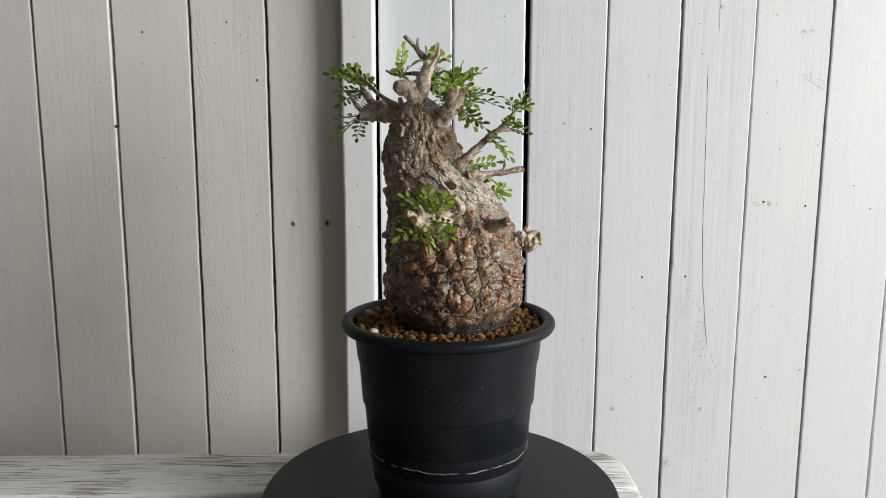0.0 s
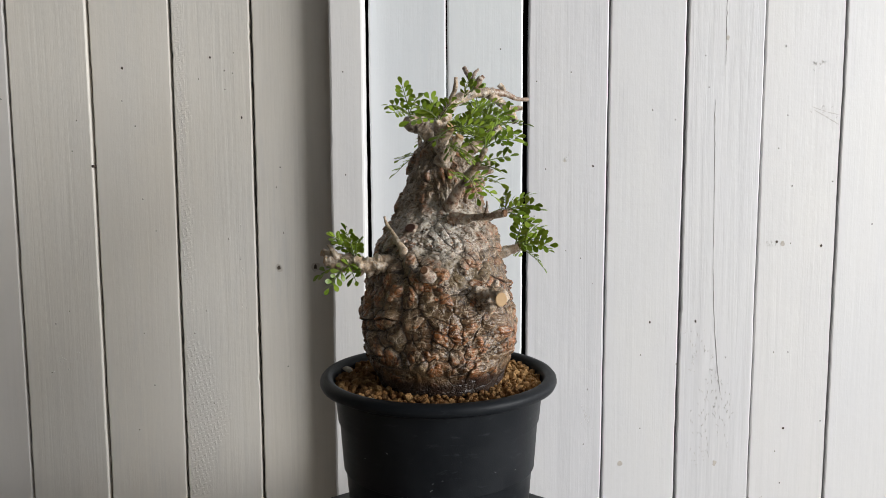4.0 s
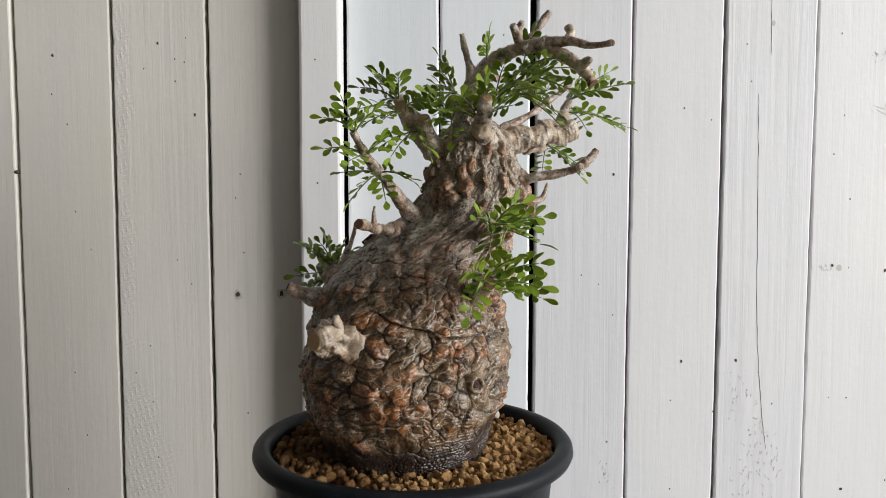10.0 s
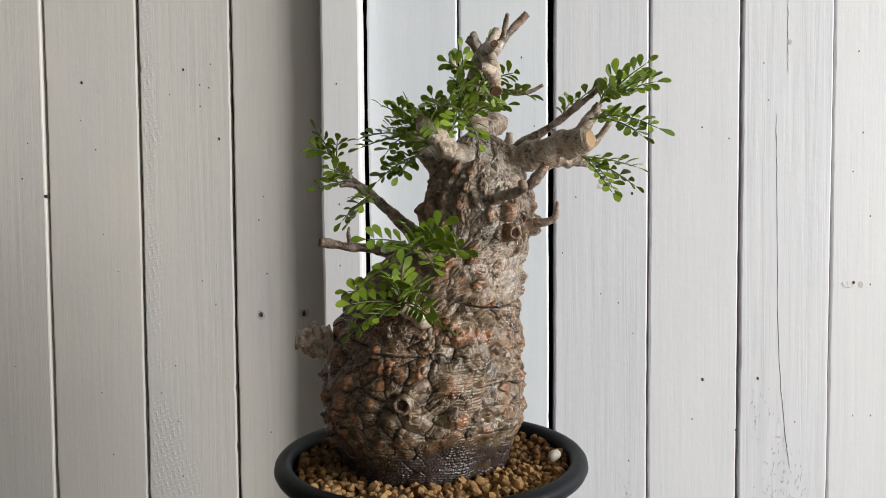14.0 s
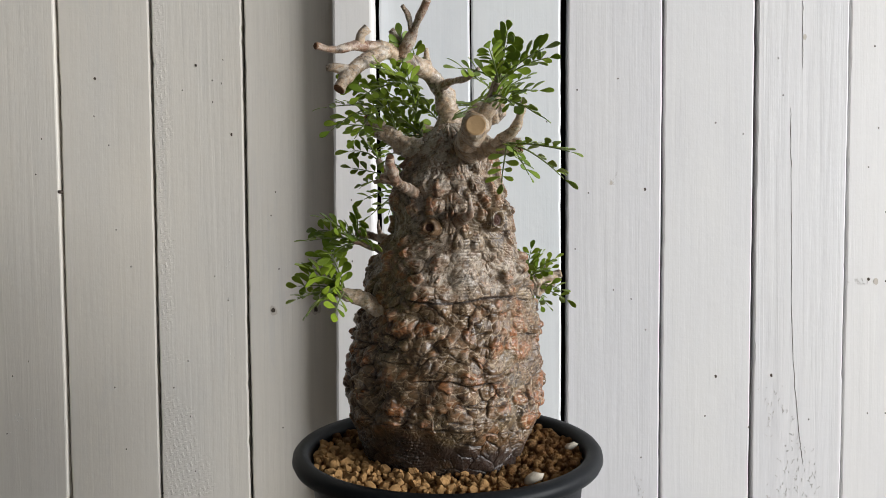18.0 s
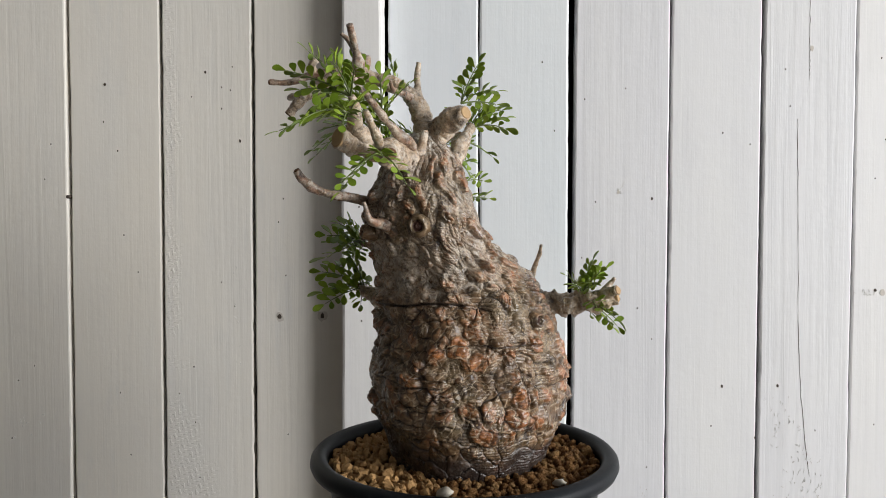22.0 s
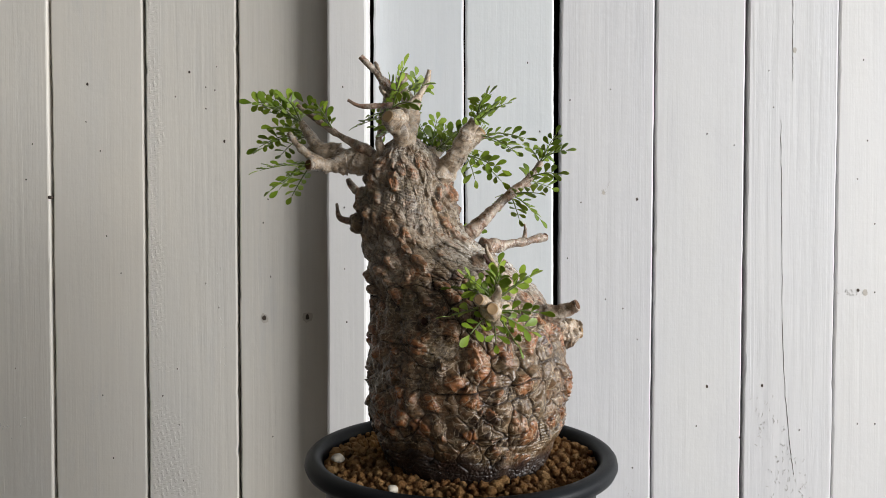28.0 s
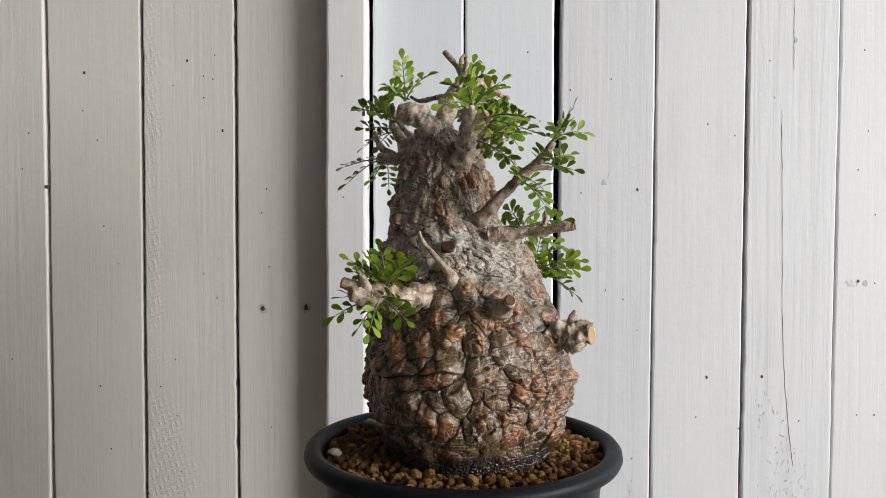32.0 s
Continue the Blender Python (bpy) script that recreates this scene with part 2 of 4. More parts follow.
def bark(name, orange, grey, dust):
    """Corky bark: rust-coloured bosses, grey-brown skin, pale dry threads, crumbs and a stained foot."""
    m, nt, b = material(name, 0.6, 0.4)
    g = Graph(nt)

    def attr(key):
        n = nt.nodes.new("ShaderNodeAttribute")
        n.attribute_name = key
        return n.outputs["Fac"]

    big = g.noise(g.coord, 45, 5, 0.65, 0.4)
    fine = g.noise(g.scaled(1, 1, 2.0), 420, 5, 0.65, 0.6)
    mid = g.noise(g.coord, 150, 5, 0.65)
    pale = tuple(min(1, c * 2.4) for c in grey)
    skin = g.mix(g.ramp(mid, (0.36, 0.0), (0.70, 1.0)), grey, pale)
    olive = g.ramp(g.noise(g.coord, 24, 3), (0.48, 0.0), (0.64, 0.6))
    skin = g.mix(olive, skin, (0.118, 0.094, 0.050))
    # rust where the skin has worn off the crests, with ragged edges
    worn = g.math("ADD", attr("boss"), g.math("MULTIPLY", g.math("SUBTRACT", big, 0.5), 1.2))
    worn = g.math("ADD", worn, g.math("MULTIPLY", g.math("SUBTRACT", mid, 0.5), 0.9))
    rust = g.mix(g.ramp(fine, (0.35, 0.0), (0.65, 1.0)), tuple(c * 0.55 for c in orange), tuple(min(1, c * 1.25) for c in orange))
    col = g.mix(g.ramp(worn, (0.10, 0.0), (0.46, 0.95)), skin, rust)
    # purple-brown blotches
    col = g.mix(g.ramp(g.noise(g.coord, 95, 4, 0.7), (0.51, 0.0), (0.62, 0.9)), col, (0.026, 0.014, 0.009))
    col = g.mix(g.ramp(fine, (0.30, 0.7), (0.42, 0.0)), col, tuple(c * 0.25 for c in grey))
    # net of thin pale lines where the skin has stretched, and stray fibres
    net = g.math("ADD", attr("net"), g.math("MULTIPLY", g.math("SUBTRACT", fine, 0.5), 0.5))
    net = g.ramp(net, (0.90, 0.0), (1.08, 0.9))
    flow = g.math("ADD", attr("flow"), g.math("MULTIPLY", g.noise(g.coord, 110, 4, 0.6), 2.2))
    tri = g.math("ABSOLUTE", g.math("SUBTRACT", g.math("FRACT", flow), 0.5))
    fibre = g.ramp(tri, (0.0, 0.35), (0.05, 0.0))
    stray = g.ramp(g.math("ABSOLUTE", g.math("SUBTRACT", g.noise(g.scaled(1, 1, 0.6), 85, 2, 0.5, 1.2), 0.5)), (0.0, 1.0), (0.014, 0.0))
    gate = g.ramp(g.noise(g.coord, 75, 3, 0.6), (0.30, 0.1), (0.46, 1.0))
    lines = g.math("MULTIPLY", g.math("MAXIMUM", g.math("MAXIMUM", fibre, stray), net), gate)
    lines = g.math("MULTIPLY", lines, g.ramp(fine, (0.38, 0.2), (0.54, 1.0)))
    col = g.mix(g.math("MULTIPLY", lines, 0.72), col, (0.50, 0.39, 0.265))
    # small pale pores
    pore = g.ramp(g.voronoi(g.coord, 260), (0.10, 1.0), (0.16, 0.0))
    pore = g.math("MULTIPLY", pore, g.ramp(g.noise(g.coord, 60, 2), (0.46, 0.0), (0.56, 0.8)))
    col = g.mix(pore, col, (0.50, 0.36, 0.20))
    # silky grey film of dead skin
    film = g.math("MULTIPLY", g.ramp(g.noise(g.scaled(1, 1, 1.6), 58, 5, 0.7, 1.0), (0.47, 0.0), (0.66, 1.0)), g.ramp(fine, (0.38, 0.1), (0.60, 0.8)))
    col = g.mix(g.math("MULTIPLY", film, 0.42), col, (0.40, 0.29, 0.175))
    # close mottling: dark flecks of old skin, pale dry ones
    fleck = g.noise(g.scaled(1, 1, 1.7), 310, 6, 0.74, 0.4)
    col = g.mix(g.ramp(fleck, (0.36, 0.6), (0.48, 0.0)), col, tuple(0.35 * c for c in grey))
    col = g.mix(g.ramp(fleck, (0.60, 0.0), (0.70, 0.5)), col, (0.52, 0.40, 0.27))
    col = g.mix(g.math("MULTIPLY", attr("stain"), 0.90), col, (0.024, 0.016, 0.014))
    dead = g.math("MULTIPLY", attr("cork"), g.ramp(g.noise(g.coord, 210, 5, 0.7), (0.44, 0.0), (0.60, 1.1)))
    col = g.mix(dead, col, (0.50, 0.43, 0.34))
    # grey-white crumbs of dead cork
    crumb = g.ramp(g.noise(g.coord, 520, 5, 0.75), (0.47, 0.0), (0.55, 1.0))
    spots = g.ramp(g.noise(g.coord, 60, 4, 0.65), (0.52, 0.0), (0.64, 1.0))
    amount = g.math("MULTIPLY", g.math("MULTIPLY", crumb, g.math("ADD", g.math("POWER", attr("cork"), 2.0), g.math("MULTIPLY", spots, 0.12))), dust)
    col = g.mix(amount, col, (0.60, 0.56, 0.50))
    # dark cracks, with soft crease shade beside the seams put into the colour
    col = g.mix(g.math("MULTIPLY", attr("crack_shade"), 0.92), col, (0.016, 0.010, 0.008))
    g.link(col, b.inputs["Base Color"])
    g.link(g.ramp(mid, (0.34, 0.20), (0.66, 0.48)), b.inputs["Roughness"])
    b.inputs["Specular IOR Level"].default_value = 0.55
    h = g.math("ADD", g.math("MULTIPLY", mid, 0.7), g.math("MULTIPLY", fine, 0.6))
    h = g.math("ADD", h, g.math("MULTIPLY", lines, 0.35))
    h = g.math("ADD", h, g.math("MULTIPLY", amount, 0.5))
    g.bump(h, 0.6, 0.0007, b)
    return m


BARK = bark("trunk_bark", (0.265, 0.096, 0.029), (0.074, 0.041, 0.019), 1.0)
TWIGBARK = bark("branch_bark", (0.42, 0.29, 0.18), (0.205, 0.150, 0.102), 0.9)
STUMPBARK = bark("stump_bark", (0.42, 0.28, 0.17), (0.22, 0.155, 0.105), 0.9)
DARKTWIG = bark("dry_twig_bark", (0.21, 0.10, 0.055), (0.105, 0.066, 0.042), 0.6)
ENDWOOD = plain("cut_wood", (0.36, 0.235, 0.12), 0.7, 0.3, 500, 0.25)
HOLLOW = plain("scar_hollow", (0.045, 0.017, 0.010), 0.6, 0.4, 600, 0.4)
OLDWOOD = plain("weathered_cut_wood", (0.115, 0.058, 0.030), 0.8, 0.2, 500, 0.35)


def leaf_green(name, a, b2):
    m, nt, b = material(name, 0.38, 0.45)
    g = Graph(nt)
    r = g.random()
    col = g.mix(g.math("ADD", g.math("MULTIPLY", r, 0.7), g.math("MULTIPLY", g.noise(g.coord, 400, 3), 0.3)), a, b2)
    g.link(col, b.inputs["Base Color"])
    t = nt.nodes.new("ShaderNodeBsdfTranslucent")
    g.link(g.mix(0.5, col, (0.20, 0.34, 0.03)), t.inputs[0])
    mx = nt.nodes.new("ShaderNodeMixShader")
    mx.inputs[0].default_value = 0.28
    g.link(b.outputs[0], mx.inputs[1])
    g.link(t.outputs[0], mx.inputs[2])
    g.link(mx.outputs[0], nt.nodes["Material Output"].inputs[0])
    return m


GREEN = leaf_green("leaf_green", (0.105, 0.185, 0.013), (0.30, 0.40, 0.036))
STALK = plain("leaf_stalk", (0.13, 0.17, 0.05), 0.5)


def clay():
    m, nt, b = material("baked_clay", 0.9, 0.15)
    g = Graph(nt)
    r = g.random()
    n = g.noise(g.coord, 260, 5, 0.65)
    col = g.ramp(r, (0.0, (0.17, 0.078, 0.027)), (0.45, (0.30, 0.155, 0.056)), (0.8, (0.43, 0.255, 0.108)), (1.0, (0.24, 0.125, 0.052)))
    n2 = g.noise(g.coord, 3.2, 6, 0.7)
    col = g.mix(g.ramp(n2, (0.36, 0.65), (0.56, 0.0)), col, (0.15, 0.070, 0.026))
    g.link(col, b.inputs["Base Color"])
    g.bump(g.math("ADD", n, n2), 0.9, 0.0012, b)
    return m


CLAY = clay()
PALESTONE = plain("pale_stone", (0.50, 0.45, 0.37), 0.8, 0.2, 400)

# ---- building helpers ----


def mesh_of(bm, mat, smooth=True, angle=40):
    me = bpy.data.meshes.new("mesh")
    bm.normal_update()
    bm.to_mesh(me)
    bm.free()
    me.materials.append(mat)
    if smooth:
        me.shade_smooth()
        if angle < 180:
            me.set_sharp_from_angle(angle=radians(angle))
    return me


def part(name, bm, mat, parent=None, label="", smooth=True, angle=40):
    ob = new(name, mesh_of(bm, mat, smooth, angle))
    ob.parent = parent
    return tagged(ob, label)


def place(name, me, parent, m):
    ob = new(name, me)
    ob.parent = parent
    ob.matrix_basis = m
    return ob


def block(bm, x0, x1, y0, y1, z0, z1, bevel=0.0, seg=2):
    made = bmesh.ops.create_cube(bm, size=1, matrix=Matrix.Translation(((x0 + x1) / 2, (y0 + y1) / 2, (z0 + z1) / 2)) @ Matrix.Diagonal((x1 - x0, y1 - y0, z1 - z0, 1)))
    if bevel:
        es = list({e for v in made["verts"] for e in v.link_edges})
        bmesh.ops.bevel(bm, geom=es, offset=bevel, segments=seg, affect="EDGES", profile=0.5)


def revolve(bm, prof, n=96, cx=0.0, cy=0.0, wob=0.0):
    rings = []
    for r, z in prof:
        if r < 1e-6:
            rings.append([bm.verts.new((cx, cy, z))])
        else:
            rings.append([bm.verts.new((cx + r * math.cos(2 * math.pi * i / n), cy + r * math.sin(2 * math.pi * i / n), z + wob * noise.noise((3 * math.cos(2 * math.pi * i / n), 3 * math.sin(2 * math.pi * i / n), r * 40)))) for i in range(n)])
    for a, b in zip(rings, rings[1:]):
        for i in range(n):
            j = (i + 1) % n
            if len(a) == 1 and len(b) > 1:
                bm.faces.new((a[0], b[j], b[i]))
            elif len(b) == 1 and len(a) > 1:
                bm.faces.new((a[i], a[j], b[0]))
            elif len(a) > 1:
                bm.faces.new((a[i], a[j], b[j], b[i]))


def smooth_line(pts, n):
    """A Catmull-Rom curve through points, n steps between two."""
    p = [Vector(q) for q in pts]
    p = [2 * p[0] - p[1]] + p + [2 * p[-1] - p[-2]]
    out = []
    for i in range(1, len(p) - 2):
        for k in range(n):
            t = k / n
            a, b, c, d = p[i - 1], p[i], p[i + 1], p[i + 2]
            out.append(0.5 * (2 * b + (c - a) * t + (2 * a - 5 * b + 4 * c - d) * t * t + (3 * b - a - 3 * c + d) * t ** 3))
    out.append(p[-2])
    return out


def tube(bm, pts, radii, sides=12, steps=6, rough=0.12, freq=160.0, cap=True, layers=None):
    """A knobbly tapered tube; layers: the vertex layers boss and cork."""
    line = smooth_line(pts, steps)
    rad = [v.x for v in smooth_line([(r, 0, 0) for r in radii], steps)]
    up = Vector((0, 0, 1)) if abs((line[1] - line[0]).normalized().z) < 0.9 else Vector((1, 0, 0))
    rings, side, run = [], None, 0.0
    for i, c in enumerate(line):
        run += (c - line[i - 1]).length if i else 0.0
        d = (line[min(i + 1, len(line) - 1)] - line[max(i - 1, 0)]).normalized()
        side = (d.cross(up) if side is None else side - d * side.dot(d)).normalized()
        other = d.cross(side)
        ring = []
        for k in range(sides):
            a = 2 * math.pi * k / sides
            way = side * math.cos(a) + other * math.sin(a)
            q = c + way * rad[i]
            h = noise.fractal(q * freq, 1.0, 2.0, 3)
            lump = noise.noise(q * freq * 0.45 + Vector((3, 1, 7))) if rough else 0.0
            crease = (noise.noise(Vector((run * 850, 0.7 * h, 3.0))) + 0.7 * noise.noise(Vector((run * 330, 1.0 * lump, 8.0)))) if rough else 0.0
            v = bm.verts.new(q + way * rad[i] * rough * (1.5 * h + 1.5 * lump + 0.28 * crease))
            if layers:
                v[layers[0]], v[layers[1]] = 0.42 + 0.5 * h + 0.3 * lump, 0.45 + 0.5 * h
                v[layers[2]] = 8.0 * crease
            ring.append(v)
        rings.append(ring)
    for a, b in zip(rings, rings[1:]):
        for k in range(sides):
            bm.faces.new((a[k], a[(k + 1) % sides], b[(k + 1) % sides], b[k]))
    if cap:
        bm.faces.new(rings[-1])
        bm.faces.new(rings[0][::-1])
    return line, rad

# ---- the room ----
YW = 0.311      # face of the boarded wall


def room():
    bm = bmesh.new()
    block(bm, -2.0, 2.75, -2.6, 0.40, -0.05, 0.0)
    tagged(part("floor", bm, BOARDS, None, smooth=False), kind="structure")
    bm = bmesh.new()
    block(bm, -2.25, 2.85, -2.7, 0.50, 2.4, 2.5)
    tagged(part("ceiling", bm, PLASTER, None, smooth=False), kind="structure")
    bm = bmesh.new()
    block(bm, -2.25, -2.0, -2.6, 0.40, 0, 2.4)
    tagged(part("wall_west", bm, PLASTER, None, smooth=False), kind="structure")
    bm = bmesh.new()
    block(bm, -2.0, 0.62, -2.7, -2.6, 0, 2.4)
    block(bm, 2.48, 2.75, -2.7, -2.6, 0, 2.4)
    block(bm, 0.62, 2.48, -2.7, -2.6, 0, 0.58)
    block(bm, 0.62, 2.48, -2.7, -2.6, 2.05, 2.4)
    tagged(part("wall_south", bm, PLASTER, None, smooth=False), kind="structure")
    # unseen window, added to go with the fill lamp
    win = tagged(new("added_window"), "unseen wide white-framed window, added for the fill lamp", "window", kind="structure")
    for x0, x1, z0, z1 in ((0.62, 0.67, 0.58, 2.05), (2.43, 2.48, 0.58, 2.05), (0.67, 2.43, 0.58, 0.63), (0.67, 2.43, 2.00, 2.05)):
        bm = bmesh.new()
        block(bm, x0, x1, -2.68, -2.61, z0, z1, 0.004)
        part("window_frame", bm, FRAMEPAINT, win)
    # the wall with the window opening
    bm = bmesh.new()
    block(bm, 2.75, 2.85, -2.6, -2.28, 0, 2.4)
    block(bm, 2.75, 2.85, 0.22, 0.40, 0, 2.4)
    block(bm, 2.75, 2.85, -2.28, 0.22, 0, 0.60)
    block(bm, 2.75, 2.85, -2.28, 0.22, 2.25, 2.4)
    tagged(part("wall_east", bm, PLASTER, None, smooth=False), kind="structure")
    win = tagged(new("window_1"), "tall white-framed window in the side wall", "window", kind="structure")
    for y0, y1, z0, z1 in ((-2.28, -2.23, 0.60, 2.25), (0.17, 0.22, 0.60, 2.25), (-2.23, 0.17, 0.60, 0.65), (-2.23, 0.17, 2.20, 2.25)):
        bm = bmesh.new()
        block(bm, 2.76, 2.83, y0, y1, z0, z1, 0.004)
        part("window_frame", bm, FRAMEPAINT, win)


room()


def plank(parent, x0, x1, y, mat, seed, z0=0.02, z1=2.38, thick=0.018, bevel=0.0022, chip=0.003, tilt=0.0):
    """One upright board with eased, slightly wandering edges."""
    bm = bmesh.new()
    n, w = 360, x1 - x0
    prof = [(0, thick), (0, bevel), (0.3 * bevel, 0.3 * bevel), (bevel, 0), (w * 0.34, 0), (w * 0.67, 0), (w - bevel, 0), (w - 0.3 * bevel, 0.3 * bevel), (w, bevel), (w, thick)]
    rows = []
    for k in range(n + 1):
        z = z0 + (z1 - z0) * k / n
        la = 0.0007 * noise.noise((seed * 3.1, z * 9, 0)) + 0.0005 * noise.noise((seed, z * 45, 2)) - chip * max(0.0, noise.noise((seed * 1.3, z * 120, 4)) - 0.25) * max(0.0, noise.noise((seed * 2.3, z * 11, 7)) + 0.2)
        ra = 0.0007 * noise.noise((seed * 5.7, z * 8, 5)) + 0.0004 * noise.noise((seed, z * 40, 9)) + chip * max(0.0, noise.noise((seed * 4.3, z * 130, 1)) - 0.25) * max(0.0, noise.noise((seed * 1.9, z * 12, 3)) + 0.2)
        la, ra = -la, -ra
        lean = tilt * (z - 0.65)
        row = []
        for px, py in prof:
            s = px / w
            row.append(bm.verts.new((x0 + px + lean + la * (1 - s) + ra * s, y + py, z)))
        rows.append(row)
    for a, b in zip(rows, rows[1:]):
        for k in range(len(prof) - 1):
            bm.faces.new((a[k], a[k + 1], b[k + 1], b[k]))
    bm.faces.new([r for r in rows[0]][::-1])
    bm.faces.new([r for r in rows[-1]])
    return part("plank", bm, mat, parent, angle=14)


def boarded_wall():
    wall = tagged(new("wall_north"), "wall of upright white-painted wooden boards", kind="structure")
    bm = bmesh.new()
    block(bm, -2.0, 2.75, YW + 0.036, YW + 0.10, 0, 2.4)
    part("backing", bm, BACKING, wall, smooth=False)
    boards = []
    # cream boards, set back behind the upright post
    left = [-0.0900, -0.2170, -0.3098, -0.4054, -0.5000, -0.596, -0.690, -0.785, -0.880, -0.975, -1.07, -1.165, -1.26]
    for i, (b, a) in enumerate(zip(left, left[1:])):
        gap = 0.0034 if i % 2 == 0 else 0.0024
        boards.append(plank(wall, a + gap / 2, b - gap / 2, YW + 0.008 + 0.001 * (i % 3), NETTED if i == 1 else CREAM, 11 + i, bevel=0.0016, chip=0.008 if i == 1 else 0.004, tilt=0.002))
    # the pair of cool white boards beside the post
    for i, (a, b) in enumerate(((-0.0804, 0.0074), (0.0088, 0.0945))):
        boards.append(plank(wall, a, b, YW, COOL, 40 + i))
    right = [0.0993, 0.1900, 0.2772, 0.3650, 0.4545, 0.5440, 0.634, 0.728, 0.818, 0.908, 0.998, 1.09, 1.18, 1.27, 1.36, 1.45, 1.54, 1.63, 1.72, 1.81, 1.90, 1.99, 2.08, 2.17, 2.26, 2.35, 2.44, 2.53, 2.62, 2.71]
    for i, (a, b) in enumerate(zip(right, right[1:])):
        gap = (0.0012, 0.0024, 0.0026, 0.0015)[i % 4]
        boards.append(plank(wall, a + gap, b, YW + (0.0, 0.0012, 0.0004, 0.0016)[i % 4], WHITE, 60 + i, bevel=0.0016, tilt=0.004))
    tagged(plank(wall, -0.1228, -0.0845, YW - 0.024, WHITE, 90, thick=0.025, bevel=0.0028, tilt=0.004), "narrow proud upright post, white-painted")
    # unseen strip added behind the post so that no light leaks through
    bm = bmesh.new()
    block(bm, -0.1190, -0.0960, YW + 0.0025, YW + 0.0074, 0.02, 2.38)
    part("batten", bm, BACKING, wall, "added dark strip that stops light behind the post", smooth=False)
    return wall, boards


wall, boards = boarded_wall()


def wall_marks():
    """Nail holes, knots, a split and a notch in the boards."""
    def at(x):
        return min(boards, key=lambda o: abs((o.bound_box[0][0] + o.bound_box[6][0]) / 2 - x))

    def spot(x, z, r, tall, name, mat, seed, lift=0.0):
        b = at(x) if not -0.1267 < x < -0.0862 else None
        if b is None:
            x, z = x * 0.970, 0.72 + (z - 0.72) * 0.970
        y = (min(c[1] for c in b.bound_box) if b else YW - 0.024) - 0.0003 - lift
        bm = bmesh.new()
        rng = random.Random(seed)
        n = 10
        ring = [bm.verts.new((x + r * (0.6 + 0.6 * rng.random()) * math.cos(2 * math.pi * k / n), y, z + tall * r * (0.75 + 0.5 * rng.random()) * math.sin(2 * math.pi * k / n))) for k in range(n)]
        mid = bm.verts.new((x, y, z))
        back = [bm.verts.new((v.co.x, y + 0.0022, v.co.z)) for v in ring]
        for k in range(n):
            j = (k + 1) % n
            bm.faces.new((ring[j], ring[k], mid))
            bm.faces.new((ring[k], ring[j], back[j], back[k]))
        part(name, bm, mat, b or wall, smooth=False)

    holes = [(-0.506, 0.811), (-0.419, 0.786), (-0.426, 0.751), (-0.364, 0.845), (-0.366, 0.808), (-0.352, 0.779), (-0.347, 0.695), (-0.333, 0.658), (-0.262, 0.856), (-0.235, 0.861), (-0.246, 0.841), (-0.237, 0.838),
             (-0.246, 0.82), (-0.276, 0.832), (-0.228, 0.788), (-0.185, 0.731), (-0.19, 0.708), (-0.183, 0.655), (-0.248, 0.648), (-0.235, 0.624), (-0.11, 0.839), (-0.109, 0.662), (-0.107, 0.61), (-0.44, 0.563),
             (-0.457, 0.548), (-0.353, 0.536), (-0.292, 0.536), (-0.277, 0.563), (-0.276, 0.507), (-0.465, 0.489), (-0.343, 0.473), (-0.272, 0.451), (-0.306, 0.428), (-0.182, 0.496), (-0.364, 0.418), (-0.109, 0.722)]
    more = [(0.069, 0.862), (0.11, 0.826), (0.149, 0.836), (0.081, 0.796), (0.175, 0.73), (0.121, 0.727), (0.108, 0.673), (0.145, 0.633), (0.162, 0.624), (0.176, 0.594), (0.242, 0.793), (0.268, 0.782), (0.3, 0.853), (0.305, 0.818),
            (0.39, 0.863), (0.395, 0.786), (0.386, 0.749), (0.403, 0.706), (0.388, 0.642), (0.404, 0.64), (0.439, 0.637), (0.449, 0.711), (0.495, 0.662), (0.517, 0.634), (0.244, 0.548), (0.234, 0.509), (0.276, 0.498), (0.172, 0.468),
            (0.168, 0.401), (0.235, 0.42), (0.297, 0.549), (0.333, 0.506), (0.404, 0.42), (0.447, 0.429), (0.406, 0.512), (0.389, 0.512), (0.395, 0.392), (0.402, 0.353), (0.335, 0.309)]
    big = {3, 8, 14, 40, 54, 56, 60, 66, 68}
    for i, (x, z) in enumerate(holes + more):
        k = 1.008 if x < -0.13 else 1.0
        spot(x * k, 0.72 + (z - 0.72) * k, 0.0013 if i in big else 0.0007, 1.25, "nail_hole", HOLE, i)
    for x, z, r in ((-0.191, 0.613, 0.0022), (-0.148, 0.614, 0.0026)):
        spot(x, z, r * 2.0, 1.1, "knot", KNOT, int(z * 1e4))
        spot(x, z, r, 1.2, "nail_hole", HOLE, int(x * 1e4) + 9, 0.0003)
    for x, z, r in ((0.1428, 0.7365, 0.0015), (0.3245, 0.8725, 0.0020), (0.212, 0.377, 0.0030), (0.324, 0.378, 0.0026), (0.395, 0.64, 0.0026)):
        spot(x, z, r, 1.3, "knot", KNOT, int(x * 1e4))
    rng = random.Random(3)
